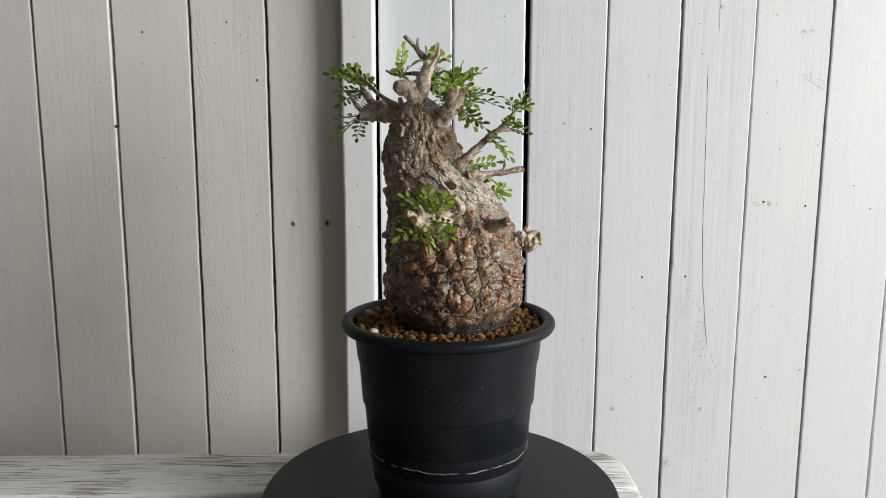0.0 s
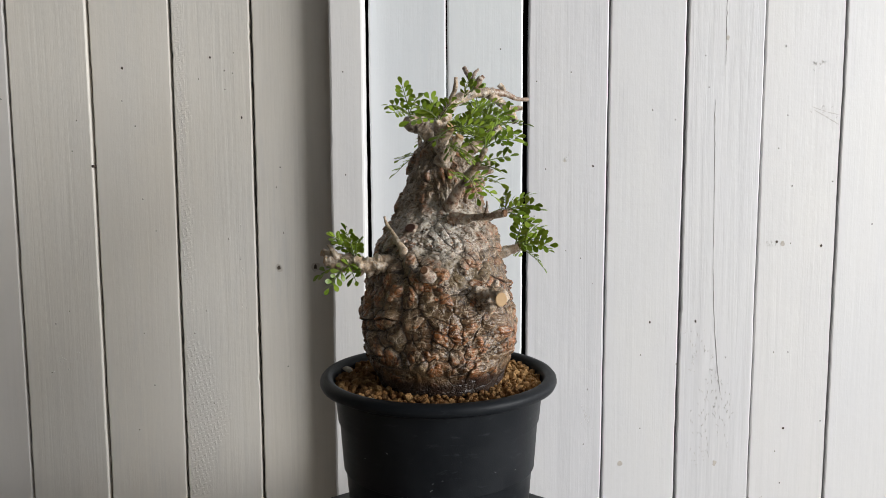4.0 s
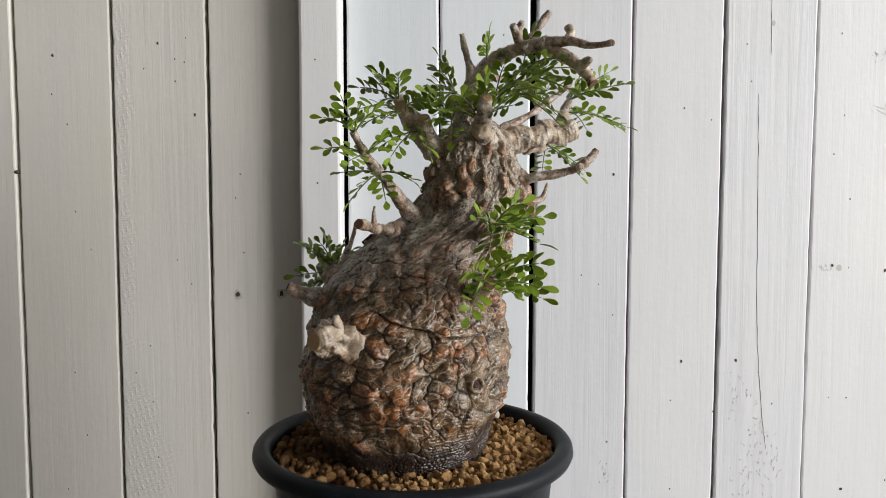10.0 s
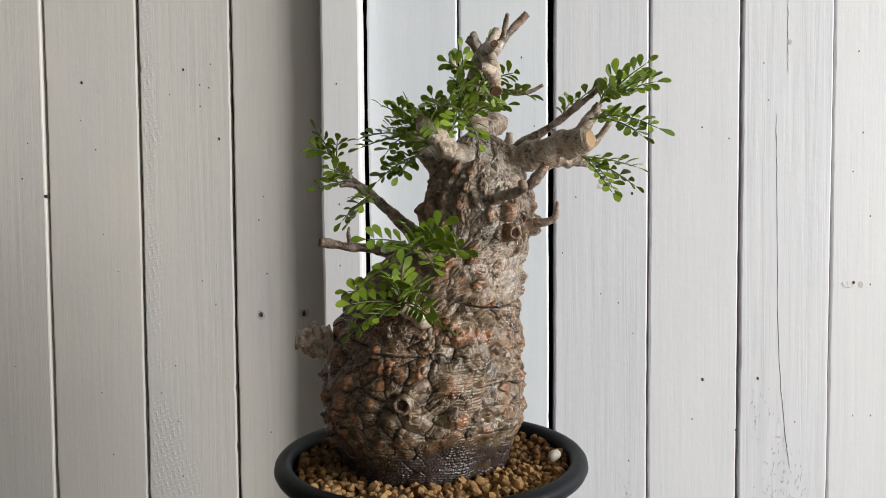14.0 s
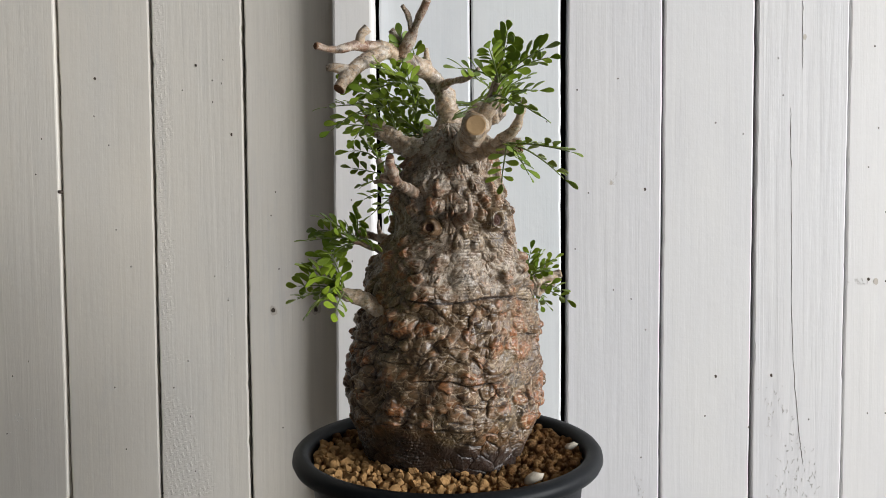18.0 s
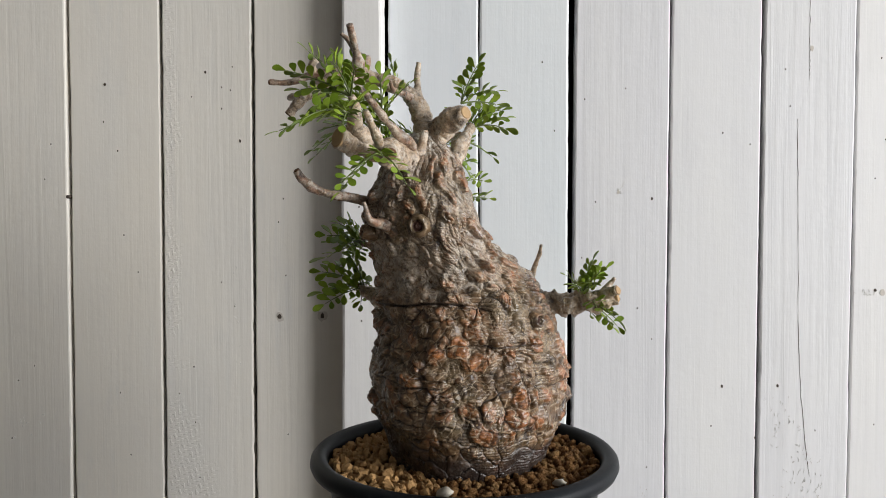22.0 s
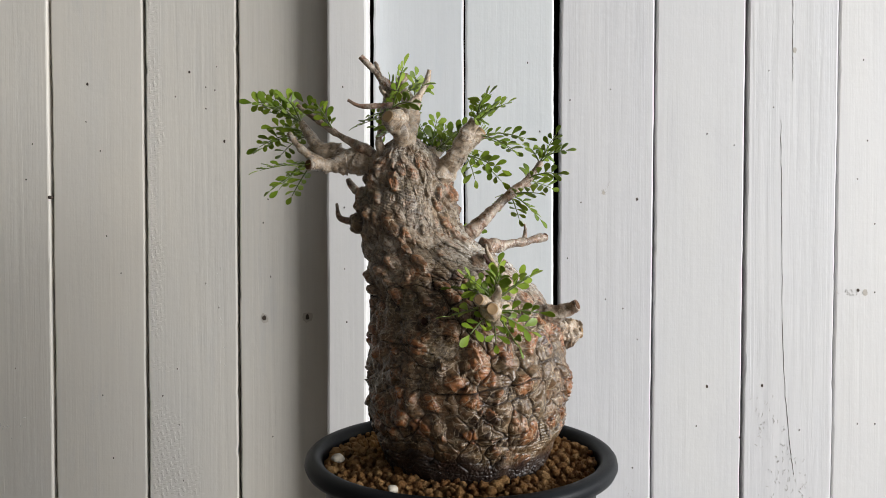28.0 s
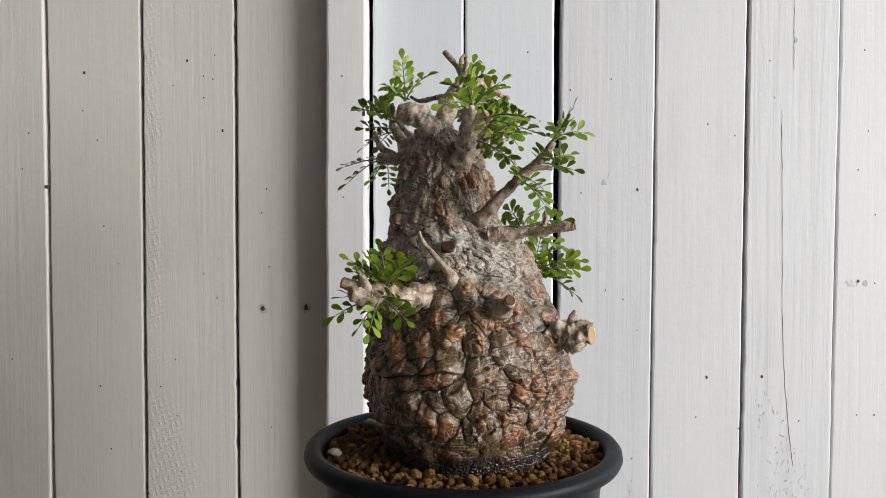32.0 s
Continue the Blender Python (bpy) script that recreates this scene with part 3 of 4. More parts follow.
    def stroke(points, wide, name, mat, seed):
        """A thin sunken line in the paint, along points."""
        b = at(points[0][0])
        y = min(c[1] for c in b.bound_box)
        bm = bmesh.new()
        rows = []
        pts = smooth_line([(x, y + 0.0002, z) for x, z in points], 14)
        for i, p in enumerate(pts):
            w = wide * (0.5 + noise.noise((i * 0.4, 3 + seed, 1))) * min(1, i / 4, (len(pts) - 1 - i) / 4) + 0.00005
            p = p + Vector((0.0008 * noise.noise((i * 0.5, seed, 4)), 0, 0.0004 * noise.noise((i * 0.6, seed, 9))))
            rows.append([bm.verts.new(p + Vector((dx, dy - 0.0004, 0.6 * dx))) for dx, dy in ((-w, 0.003), (-w, 0), (w, 0), (w, 0.003))])
        for a, c in zip(rows, rows[1:]):
            for k in range(3):
                bm.faces.new((a[k], a[k + 1], c[k + 1], c[k]))
        part(name, bm, mat, b, smooth=False)

    # scratches and dents in clusters
    for cx, cz, sx, sz, count in ((0.300, 0.515, 0.012, 0.020, 26), (0.318, 0.47, 0.012, 0.030, 34), (0.312, 0.425, 0.018, 0.026, 34), (0.306, 0.385, 0.010, 0.018, 16), (0.284, 0.305, 0.005, 0.014, 18), (0.335, 0.44, 0.008, 0.030, 16), (0.170, 0.433, 0.006, 0.010, 12), (0.378, 0.639, 0.010, 0.003, 10), (0.428, 0.842, 0.008, 0.006, 12), (0.375, 0.331, 0.008, 0.003, 8), (-0.455, 0.50, 0.014, 0.014, 10), (-0.235, 0.60, 0.004, 0.05, 8), (0.436, 0.79, 0.012, 0.006, 8)):
        for k in range(count):
            x, z = rng.gauss(cx, sx * 0.6), rng.gauss(cz, sz * 0.6)
            ang, ln = rng.gauss(1.25, 0.55), rng.uniform(0.0010, 0.0046)
            stroke([(x, z), (x + 0.5 * ln * math.cos(ang), z + 0.5 * ln * math.sin(ang)), (x + ln * math.cos(ang + 0.3), z + ln * math.sin(ang + 0.3))], rng.uniform(0.00012, 0.00034), "dent", DENT, k)
    for k in range(9):
        x, z, ang = 0.1425 + rng.uniform(-0.0025, 0.0025), 0.7362 + rng.uniform(-0.002, 0.002), rng.uniform(0, 3.1)
        stroke([(x, z), (x + 0.002 * math.cos(ang), z + 0.0012 * math.sin(ang)), (x + 0.004 * math.cos(ang), z + 0.0024 * math.sin(ang))], 0.0002, "scratch", DENT, 40 + k)
    stroke([(0.1486, 0.7479), (0.1465, 0.742), (0.1420, 0.7365)], 0.0003, "scratch", DENT, 3)
    for pts in (((0.4207, 0.7959), (0.4358, 0.7905), (0.4535, 0.7858)), ((0.4243, 0.7919), (0.4396, 0.7832), (0.4530, 0.7752))):
        stroke(list(pts), 0.0006, "scratch", DENT, 5)
    # notch in an edge
    bm = bmesh.new()
    block(bm, -0.4078, -0.4036, YW + 0.0072, YW + 0.016, 0.7318, 0.7352, 0.0012)
    part("notch", bm, HOLE, at(-0.41), smooth=False)
    # long splits in one board
    for points in (((0.3222, 0.93), (0.3223, 0.8845), (0.3227, 0.8619), (0.3229, 0.843)), ((0.3119, 0.8057), (0.3138, 0.7193), (0.3164, 0.587), (0.3230, 0.5016), (0.3284, 0.4607))):
        stroke(list(points), 0.00024, "split", HOLE, 1)


wall_marks()

# ---- bench and turntable ----
BENCH, PLATE = 0.392, 0.42


def bench():
    b = tagged(new("bench"), "low bench with worn whitewashed wooden frame", "bench")
    b.location = (0, 0, 0)
    turn = Matrix.Rotation(radians(2.4), 4, "Z")

    def rail(name, outline, z0, z1, mat, label=""):
        bm = bmesh.new()
        low = [bm.verts.new((x, y, z0)) for x, y in outline]
        f = bm.faces.new(low)
        top = bmesh.ops.extrude_face_region(bm, geom=[f])
        bmesh.ops.translate(bm, vec=(0, 0, z1 - z0), verts=[v for v in top["geom"] if isinstance(v, bmesh.types.BMVert)])
        bmesh.ops.recalc_face_normals(bm, faces=bm.faces)
        es = [e for e in bm.edges if abs(e.verts[0].co.z - z1) < 1e-6 and abs(e.verts[1].co.z - z1) < 1e-6]
        bmesh.ops.bevel(bm, geom=es, offset=0.004, segments=3, affect="EDGES", profile=0.5)
        bm.transform(turn)
        return part(name, bm, mat, b, label)

    arc = [(0.148 + 0.042 * math.sin(a), 0.103 + 0.042 * math.cos(a)) for a in (radians(9 * k) for k in range(11))]
    rail("back_rail", [(-1.0, 0.052), (0.10, 0.052), (0.10, 0.145)] + [(-1.0, 0.145)], BENCH - 0.045, BENCH, WASH)
    rail("corner_block", [(0.101, 0.053), (0.190, 0.053)] + arc[::-1] + [(0.101, 0.145)], BENCH - 0.045, BENCH, WASH, "rounded whitewashed corner, worn to bare wood")
    rail("side_rail", [(0.101, -0.35), (0.190, -0.35), (0.190, 0.0515), (0.101, 0.0515)], BENCH - 0.048, BENCH - 0.002, WASH)
    rail("front_rail", [(-1.0, -0.44), (0.190, -0.44), (0.190, -0.3515), (-1.0, -0.3515)], BENCH - 0.045, BENCH, WASH)
    for k in range(4):
        rail("seat_board", [(-1.0, -0.349 + 0.1 * k), (0.0995, -0.349 + 0.1 * k), (0.0995, -0.251 + 0.1 * k), (-1.0, -0.251 + 0.1 * k)], BENCH - 0.035, BENCH - 0.006, SEAT, "bare brown seat board")
    for x, y in ((-0.95, -0.41), (0.15, -0.41), (-0.95, 0.10), (0.15, 0.09)):
        bm = bmesh.new()
        block(bm, x - 0.025, x + 0.025, y - 0.025, y + 0.025, 0, BENCH - 0.0455, 0.004)
        bm.transform(turn)
        part("leg", bm, WASH, b)


bench()
AX = (-0.0004, 0.004)
turntable = tagged(new("turntable"), "round matt black plastic turntable on the bench", "turntable")
turntable.location = (*AX, 0)
bm = bmesh.new()
revolve(bm, [(0, BENCH), (0.085, BENCH), (0.088, BENCH + 0.003), (0.088, PLATE - 0.0125), (0, PLATE - 0.0125)], 72)
part("base", bm, DISC, turntable)
bm = bmesh.new()
revolve(bm, [(0, PLATE - 0.012), (0.1525, PLATE - 0.012), (0.154, PLATE - 0.0105), (0.154, PLATE - 0.002), (0.1525, PLATE - 0.0003), (0.150, PLATE), (0.06, PLATE), (0, PLATE)], 120)
top_plate = part("top_plate", bm, DISC, turntable)

# ---- the potted plant ----
plant = tagged(new("potted_plant"), "swollen-trunked bonsai-like plant with tiny green leaflets in a black pot", "potted plant")
plant.location = (*AX, PLATE)
PC = (0.0065, 0.0003)    # the pot stands a little off the turning axis


def pot():
    bm = bmesh.new()
    prof = [(0, 0.0002), (0.052, 0.0002), (0.0575, 0.0008), (0.0605, 0.0035), (0.0645, 0.014), (0.0668, 0.0325), (0.0662, 0.0332), (0.0672, 0.0340), (0.0690, 0.0505), (0.0683, 0.0512), (0.0694, 0.0520), (0.0716, 0.0815),
            (0.0720, 0.0825), (0.0734, 0.0832), (0.0766, 0.1300), (0.0776, 0.1415), (0.0790, 0.1440), (0.0860, 0.1445), (0.0890, 0.1458), (0.0902, 0.1485), (0.0897, 0.1515), (0.0880, 0.1535), (0.0850, 0.1542), (0.0824, 0.1537), (0.0806, 0.1520), (0.0797, 0.1470),
            (0.0770, 0.1200), (0, 0.118)]
    revolve(bm, prof, 128, *PC)
    body = part("pot", bm, POT, plant, "black plastic nursery pot with a rolled rim", angle=50)
    # crust of lime along the old water line
    bm = bmesh.new()
    for i in range(520):
        a = 2 * math.pi * i / 520
        z = 0.0425 + 0.0016 * noise.noise((4 * math.cos(a), 4 * math.sin(a), 1)) + 0.0009 * noise.noise((16 * math.cos(a), 16 * math.sin(a), 5)) + 0.0005 * noise.noise((70 * math.cos(a), 70 * math.sin(a), 3))
        wdt = 0.00034 * max(0.0, 0.55 + 1.3 * noise.noise((9 * math.cos(a), 9 * math.sin(a), 8)) + 0.6 * noise.noise((40 * math.cos(a), 40 * math.sin(a), 2)))
        if wdt < 0.00012:
            continue
        r0 = 0.0674 + (z - 0.034) * 0.107
        p = [(r0 - 0.0005, z - wdt, -0.016), (r0 + 0.0005, z - wdt * 0.4, -0.016), (r0 + 0.0006, z + wdt * 0.4, -0.016), (r0 - 0.0003, z + wdt, -0.016)]
        va = [bm.verts.new((PC[0] + r * math.cos(a - 0.0068), PC[1] + r * math.sin(a - 0.0068), zz)) for r, zz, _ in p]
        vb = [bm.verts.new((PC[0] + r * math.cos(a + 0.0068), PC[1] + r * math.sin(a + 0.0068), zz)) for r, zz, _ in p]
        for k in range(3):
            bm.faces.new((va[k], vb[k], vb[k + 1], va[k + 1]))
    part("water_mark", bm, LIME, body, "white crusty lime line")
    # small pale scuffs on the pot's side
    rng = random.Random(8)
    for k in range(34):
        a, z = rng.uniform(0, 2 * math.pi), rng.uniform(0.088, 0.139)
        r = 0.0734 + (z - 0.0832) * (0.0032 / 0.0468)
        bm = bmesh.new()
        block(bm, -0.0004, 0.00015, -rng.uniform(0.0003, 0.0011), rng.uniform(0.0003, 0.0011), -0.00018, 0.00018)
        bm.transform(Matrix.Translation((PC[0] + r * math.cos(a), PC[1] + r * math.sin(a), z)) @ Matrix.Rotation(a, 4, "Z") @ Matrix.Rotation(rng.uniform(-0.6, 0.6), 4, "X"))
        part("scuff", bm, SCUFF, body, smooth=False)


pot()

# height over the turntable, centre and radius of the trunk
TRUNK = [(0.128, 0.0098, -0.0016, 0.0400), (0.143, 0.0102, -0.0018, 0.0462), (0.160, 0.0108, -0.0022, 0.0520), (0.180, 0.0110, -0.0022, 0.0574), (0.203, 0.0100, -0.0022, 0.0578), (0.230, 0.0065, -0.0012, 0.0532),
         (0.246, 0.0036, 0.0030, 0.0490), (0.262, -0.0035, 0.0100, 0.0425), (0.278, -0.0128, 0.0212, 0.0345), (0.295, -0.0160, 0.0252, 0.0305), (0.310, -0.0168, 0.0262, 0.0265), (0.322, -0.0170, 0.0252, 0.0200), (0.330, -0.0172, 0.0250, 0.0140), (0.336, -0.0172, 0.0250, 0.0070), (0.338, -0.0172, 0.0250, 0.0012)]


def ramp01(a, b, x):
    x = np.clip((x - a) / (b - a), 0.0, 1.0)
    return x * x * (3 - 2 * x)


def scatter(ix, iy, iz, seed):
    """Random numbers from 0 to 1 for whole-number places."""
    h = (ix * 374761393 + iy * 668265263 + iz * 1442695041 + seed * 974634777) & 0xFFFFFFFF
    h = ((h ^ (h >> 13)) * 1274126177) & 0xFFFFFFFF
    h = ((h ^ (h >> 15)) * 2246822519) & 0xFFFFFFFF
    return (h ^ (h >> 16)) / 4294967296.0


def soft_noise(p, seed=0, octaves=1, gain=0.5):
    """Smooth noise about zero at places p, an array of three columns."""
    total, amp = 0.0, 1.0
    for o in range(octaves):
        f = np.floor(p).astype(np.int64)
        w = p - f
        w = w * w * w * (w * (w * 6 - 15) + 10)
        val = 0.0
        for c in range(8):
            b = ((c & 1), (c >> 1) & 1, (c >> 2) & 1)
            k = 1.0
            for axis in range(3):
                k = k * (w[..., axis] if b[axis] else 1 - w[..., axis])
            val = val + k * scatter(f[..., 0] + b[0], f[..., 1] + b[1], f[..., 2] + b[2], seed + 17 * o)
        total = total + amp * (2 * val - 1)
        p, amp = p * 2.03 + 11.3, amp * gain
    return total


def pads(u, v, count, wide, tall, seed, jitter=0.8):
    """Cells round a stem: u in turns, v in metres. Distance to the nearest middle and to the seam, and two random numbers."""
    gu, gv = u * count, v / tall
    iu, iv = np.floor(gu).astype(np.int64), np.floor(gv).astype(np.int64)
    f1 = np.full(u.shape, 9.0)
    f2, ra, rb = f1.copy(), f1.copy(), f1.copy()
    for dv in (-1, 0, 1):
        for du in (-1, 0, 1):
            cu, cv = np.mod(iu + du, count), iv + dv
            zero = np.zeros_like(cu)
            x = iu + du + 0.5 + 0.5 * np.mod(cv, 2) - 0.25 + jitter * (scatter(cu, cv, zero, seed) - 0.5)
            y = cv + 0.5 + 0.6 * jitter * (scatter(cu, cv, zero, seed + 1) - 0.5)
            d = np.hypot((gu - x) * wide, (gv - y) * tall)
            near = d < f1
            f2 = np.where(near, f1, np.minimum(f2, d))
            f1 = np.where(near, d, f1)
            ra = np.where(near, scatter(cu, cv, zero, seed + 2), ra)
            rb = np.where(near, scatter(cu, cv, zero, seed + 3), rb)
    return f1, 0.5 * (f2 - f1), ra, rb


# long cracks: from azimuth to azimuth, heights at both ends, depth
CRACKS = [(5, 48, 0.233, 0.224, 1.0), (42, 84, 0.222, 0.219, 0.8), (92, 184, 0.243, 0.245, 1.2), (106, 165, 0.201, 0.199, 0.9), (222, 292, 0.197, 0.203, 1.2),
          (20, 62, 0.186, 0.190, 0.5), (300, 348, 0.214, 0.222, 0.6), (180, 226, 0.224, 0.219, 0.7), (236, 280, 0.173, 0.176, 0.6), (110, 150, 0.176, 0.174, 0.5)]


def trunk():
    """Swollen pads of bark with seams, nubs and fine wrinkles, on the round core that TRUNK gives."""
    line = smooth_line([(x, y, r) for z, x, y, r in TRUNK], 34)
    core = np.array([(v.x, *p) for v, p in zip(smooth_line([(z, 0, 0) for z, x, y, r in TRUNK], 34), line)])
    run = np.concatenate(([0], np.cumsum(np.hypot(np.diff(core[:, 0]), np.diff(core[:, 3])))))
    rows, n = 560, 920
    at = np.linspace(0, run[-1], rows)
    h, cx, cy, rad = (np.interp(at, run, core[:, k])[:, None] for k in range(4))
    turn = np.linspace(0, 1, n, endpoint=False)[None, :] + 0 * h
    a = 2 * math.pi * turn
    h, rad = h + 0 * a, rad + 0 * a
    q = np.stack((cx + rad * np.cos(a), cy + rad * np.sin(a), h), -1)
    sway = [soft_noise(q * 42, 3 + k, 2) for k in range(3)]
    wide = soft_noise(q * 26, 9)
    coarse = soft_noise(q * 60, 21, 2, 0.4)
    grit = soft_noise(q * 420, 31, 3, 0.6)
    arc = 2 * math.pi * np.maximum(rad, 0.012)
    fold = ramp01(-0.2, 0.8, np.cos(a + radians(95)))
    neck = 0.250 - 0.012 * np.cos(a - radians(137))
    high = ramp01(neck, neck + 0.014, h + 0.004 * wide)
    low = ramp01(0.176, 0.156, h + 0.008 * wide - 0.006 * np.cos(a - radians(100)))
    fade = np.clip(rad / 0.026, 0.12, 1.0)
    # pads of mixed size, counted along the slope, drawn upright on one flank; many seams close up
    along = np.concatenate((np.zeros((1, n)), np.cumsum(np.linalg.norm(np.diff(q, axis=0), axis=-1), axis=0)))
    along = along - along[np.argmin(np.abs(h[:, 0] - 0.2))] + 0.2
    twist = [soft_noise(q * 210, 91 + k, 2) for k in range(2)]
    u, v = turn + (0.0030 * sway[0] + 0.0011 * twist[0]) / arc, along + 0.0026 * sway[1] + 0.0030 * wide + 0.0010 * twist[1]
    d1, e1, ra, rb = pads(u, 0.2 + (v - 0.2) * (1.12 - 0.42 * fold), 23, 0.0148, 0.0090, 40, 0.95)
    d2, e2, rc, rd = pads(u + (0.0012 * sway[2] + 0.0007 * twist[1]) / arc, v + 0.0011 * coarse + 0.0006 * twist[0], 52, 0.0068, 0.0048, 50, 0.95)
    d3, e3, re, rf = pads(u + 0.0016 * coarse / arc, along + 0.0012 * coarse, 118, 0.0031, 0.0017, 60, 0.9)
    shut = ramp01(-0.35, 0.35, soft_noise(q * 85, 81, 2))
    lump = soft_noise(q * np.array((62, 62, 78)), 85, 2)
    pad = (0.30 * np.sqrt(ramp01(-0.0004, 0.0060, e1)) + 0.70 * ramp01(0.0100, 0.0004, d1)) * (0.25 + 0.75 * ra)
    pad = pad * (0.25 + 0.75 * shut) + (1 - shut) * 0.28 * (1 + lump)
    d4, e4, rg, rh = pads(u + 0.37, v + 0.031, 30, 0.0112, 0.0088, 77, 1.0)
    dome = np.sqrt(np.clip(1 - (d4 / (0.0036 + 0.0024 * rg)) ** 2, 0, 1))
    dome = 0.5 * dome + 0.5 * ramp01(0.0, 0.9, dome)
    nub = dome * (rh > 0.50) * (0.35 + 0.65 * rg)
    small = ramp01(0.0, 0.0024, e2) * ramp01(0.30, 0.9, rc)
    wart = np.sqrt(np.clip(1 - (d2 / 0.0020) ** 2, 0, 1)) * (rd > 0.86)
    # cracks: long ones with an overhanging lip, then seams between pads
    crack_shade, lip = 0 * h, 0 * h
    wander = 0.0022 * sway[0] + 0.0012 * coarse
    for a0, a1, h0, h1, deep in CRACKS:
        f = np.mod(np.degrees(a) - a0, 360) / (a1 - a0)
        off = h - (h0 + (h1 - h0) * f + wander)
        taper = np.where(f < 1, deep * ramp01(0.0, 0.16, f) * ramp01(1.0, 0.84, f), 0.0)
        crack_shade = np.maximum(crack_shade, taper * ramp01(0.0010, 0.0002, np.abs(off)))
        lip = np.maximum(lip, np.where(off > 0, taper * ramp01(0.010, 0.001, off), 0.0))
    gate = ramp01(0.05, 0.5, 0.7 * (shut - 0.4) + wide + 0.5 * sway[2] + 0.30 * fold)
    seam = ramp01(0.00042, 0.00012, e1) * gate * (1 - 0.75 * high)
    crack_shade = np.clip(np.maximum(crack_shade, np.maximum(0.7 * seam, 0.28 * ramp01(0.00038, 0.00012, e3) * low * ramp01(-0.2, 0.3, sway[2]))), 0, 1)
    ripple = np.sin(2 * math.pi * (along / 0.0017 + 0.7 * sway[1] + 0.35 * coarse)) * ramp01(-0.2, 0.5, soft_noise(q * np.array((70, 70, 30)), 71))
    row = (np.mod(v / 0.0083 + 0.4 * sway[2], 1.0) - 0.5) * 0.0083
    torn = ramp01(0.0, 0.35, soft_noise(q * np.array((48, 48, 130)), 95, 2)) * (1 - 0.7 * high)
    crease = ramp01(0.0012, 0.0001, np.abs(row)) * torn
    crack_shade = np.maximum(crack_shade, 0.75 * ramp01(0.00034, 0.00008, np.abs(row)) * torn)
    body = -0.0008 * crease * (1 - low) + (0.0050 * pad + 0.0007 * small) * (1 - 0.85 * low) * (1 - 0.35 * high)
    body = body + (0.0018 * nub * (1 - low) + 0.0018 * nub * high) + 0.0009 * wart * (1 - low) + 0.0016 * lip + 0.0013 * lump * (1 - 0.7 * low)
    body = body + 0.00020 * ripple * (1 - 0.5 * nub) + 0.00022 * ramp01(0.0, 0.0008, e3) * low + 0.0011 * coarse + 0.0022 * wide + 0.00010 * grit
    d = (body - 0.0013 * crack_shade - 0.0003 * ramp01(0.0004, 0.0, e2) * (1 - low) - 0.0032) * fade
    co = q + np.stack((np.cos(a) * d, np.sin(a) * d, 0.25 * d * sway[2]), -1)
    warm = 0.72 + 0.28 * np.cos(a - radians(325))
    rust = (0.95 * ramp01(0.30, 0.85, pad) * ramp01(0.25, 0.75, rb) + 1.0 * nub * ramp01(0.3, 0.7, rg) + 0.4 * wart) * warm * (1 - 0.35 * high) * (1 - 0.5 * low) + 0.10 * grit
    face = np.maximum(0.0, np.cos(a - radians(-40)))
    cork = np.clip(1.3 - np.abs(h - 0.262) / 0.020, 0, 1) * (0.02 + 0.98 * face ** 2) + (0.46 + 0.36 * ramp01(0.292, 0.318, h)) * high * (1 - 0.8 * nub) * (0.5 + 0.5 * ramp01(-0.3, 0.3, sway[1]))
    # besides the real cracks, soft crease shade is painted along the pad seams
    values = {"boss": np.clip(rust, 0, 1), "cork": np.clip(cork, 0, 1), "stain": ramp01(0.30, 0.85, low + 0.35 * coarse), "crack_shade": np.clip(crack_shade + 0.16 * ramp01(0.0012, 0.0002, e1) * (0.25 + 0.75 * shut) * (1 - 0.6 * high) + 0.12 * ramp01(0.0009, 0.0001, e2), 0, 1),
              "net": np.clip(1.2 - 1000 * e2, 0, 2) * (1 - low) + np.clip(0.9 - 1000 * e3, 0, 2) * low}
    me = bpy.data.meshes.new("mesh")
    me.vertices.add(rows * n)
    me.vertices.foreach_set("co", co.reshape(-1))
    i, j = np.meshgrid(np.arange(rows - 1), np.arange(n), indexing="ij")
    k = (j + 1) % n
    quads = np.stack((i * n + j, i * n + k, (i + 1) * n + k, (i + 1) * n + j), -1).reshape(-1)
    me.loops.add(len(quads))
    me.loops.foreach_set("vertex_index", quads.astype(np.int32))
    me.polygons.add(len(quads) // 4)
    me.polygons.foreach_set("loop_start", np.arange(0, len(quads), 4, dtype=np.int32))
    me.update(calc_edges=True)
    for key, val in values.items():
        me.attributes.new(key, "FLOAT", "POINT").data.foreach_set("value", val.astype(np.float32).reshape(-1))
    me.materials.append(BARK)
    me.shade_smooth()
    ob = new("trunk", me)
    ob.parent = plant
    return tagged(ob, "fat knobbly rust-brown trunk with cracked corky bark")


trunk()


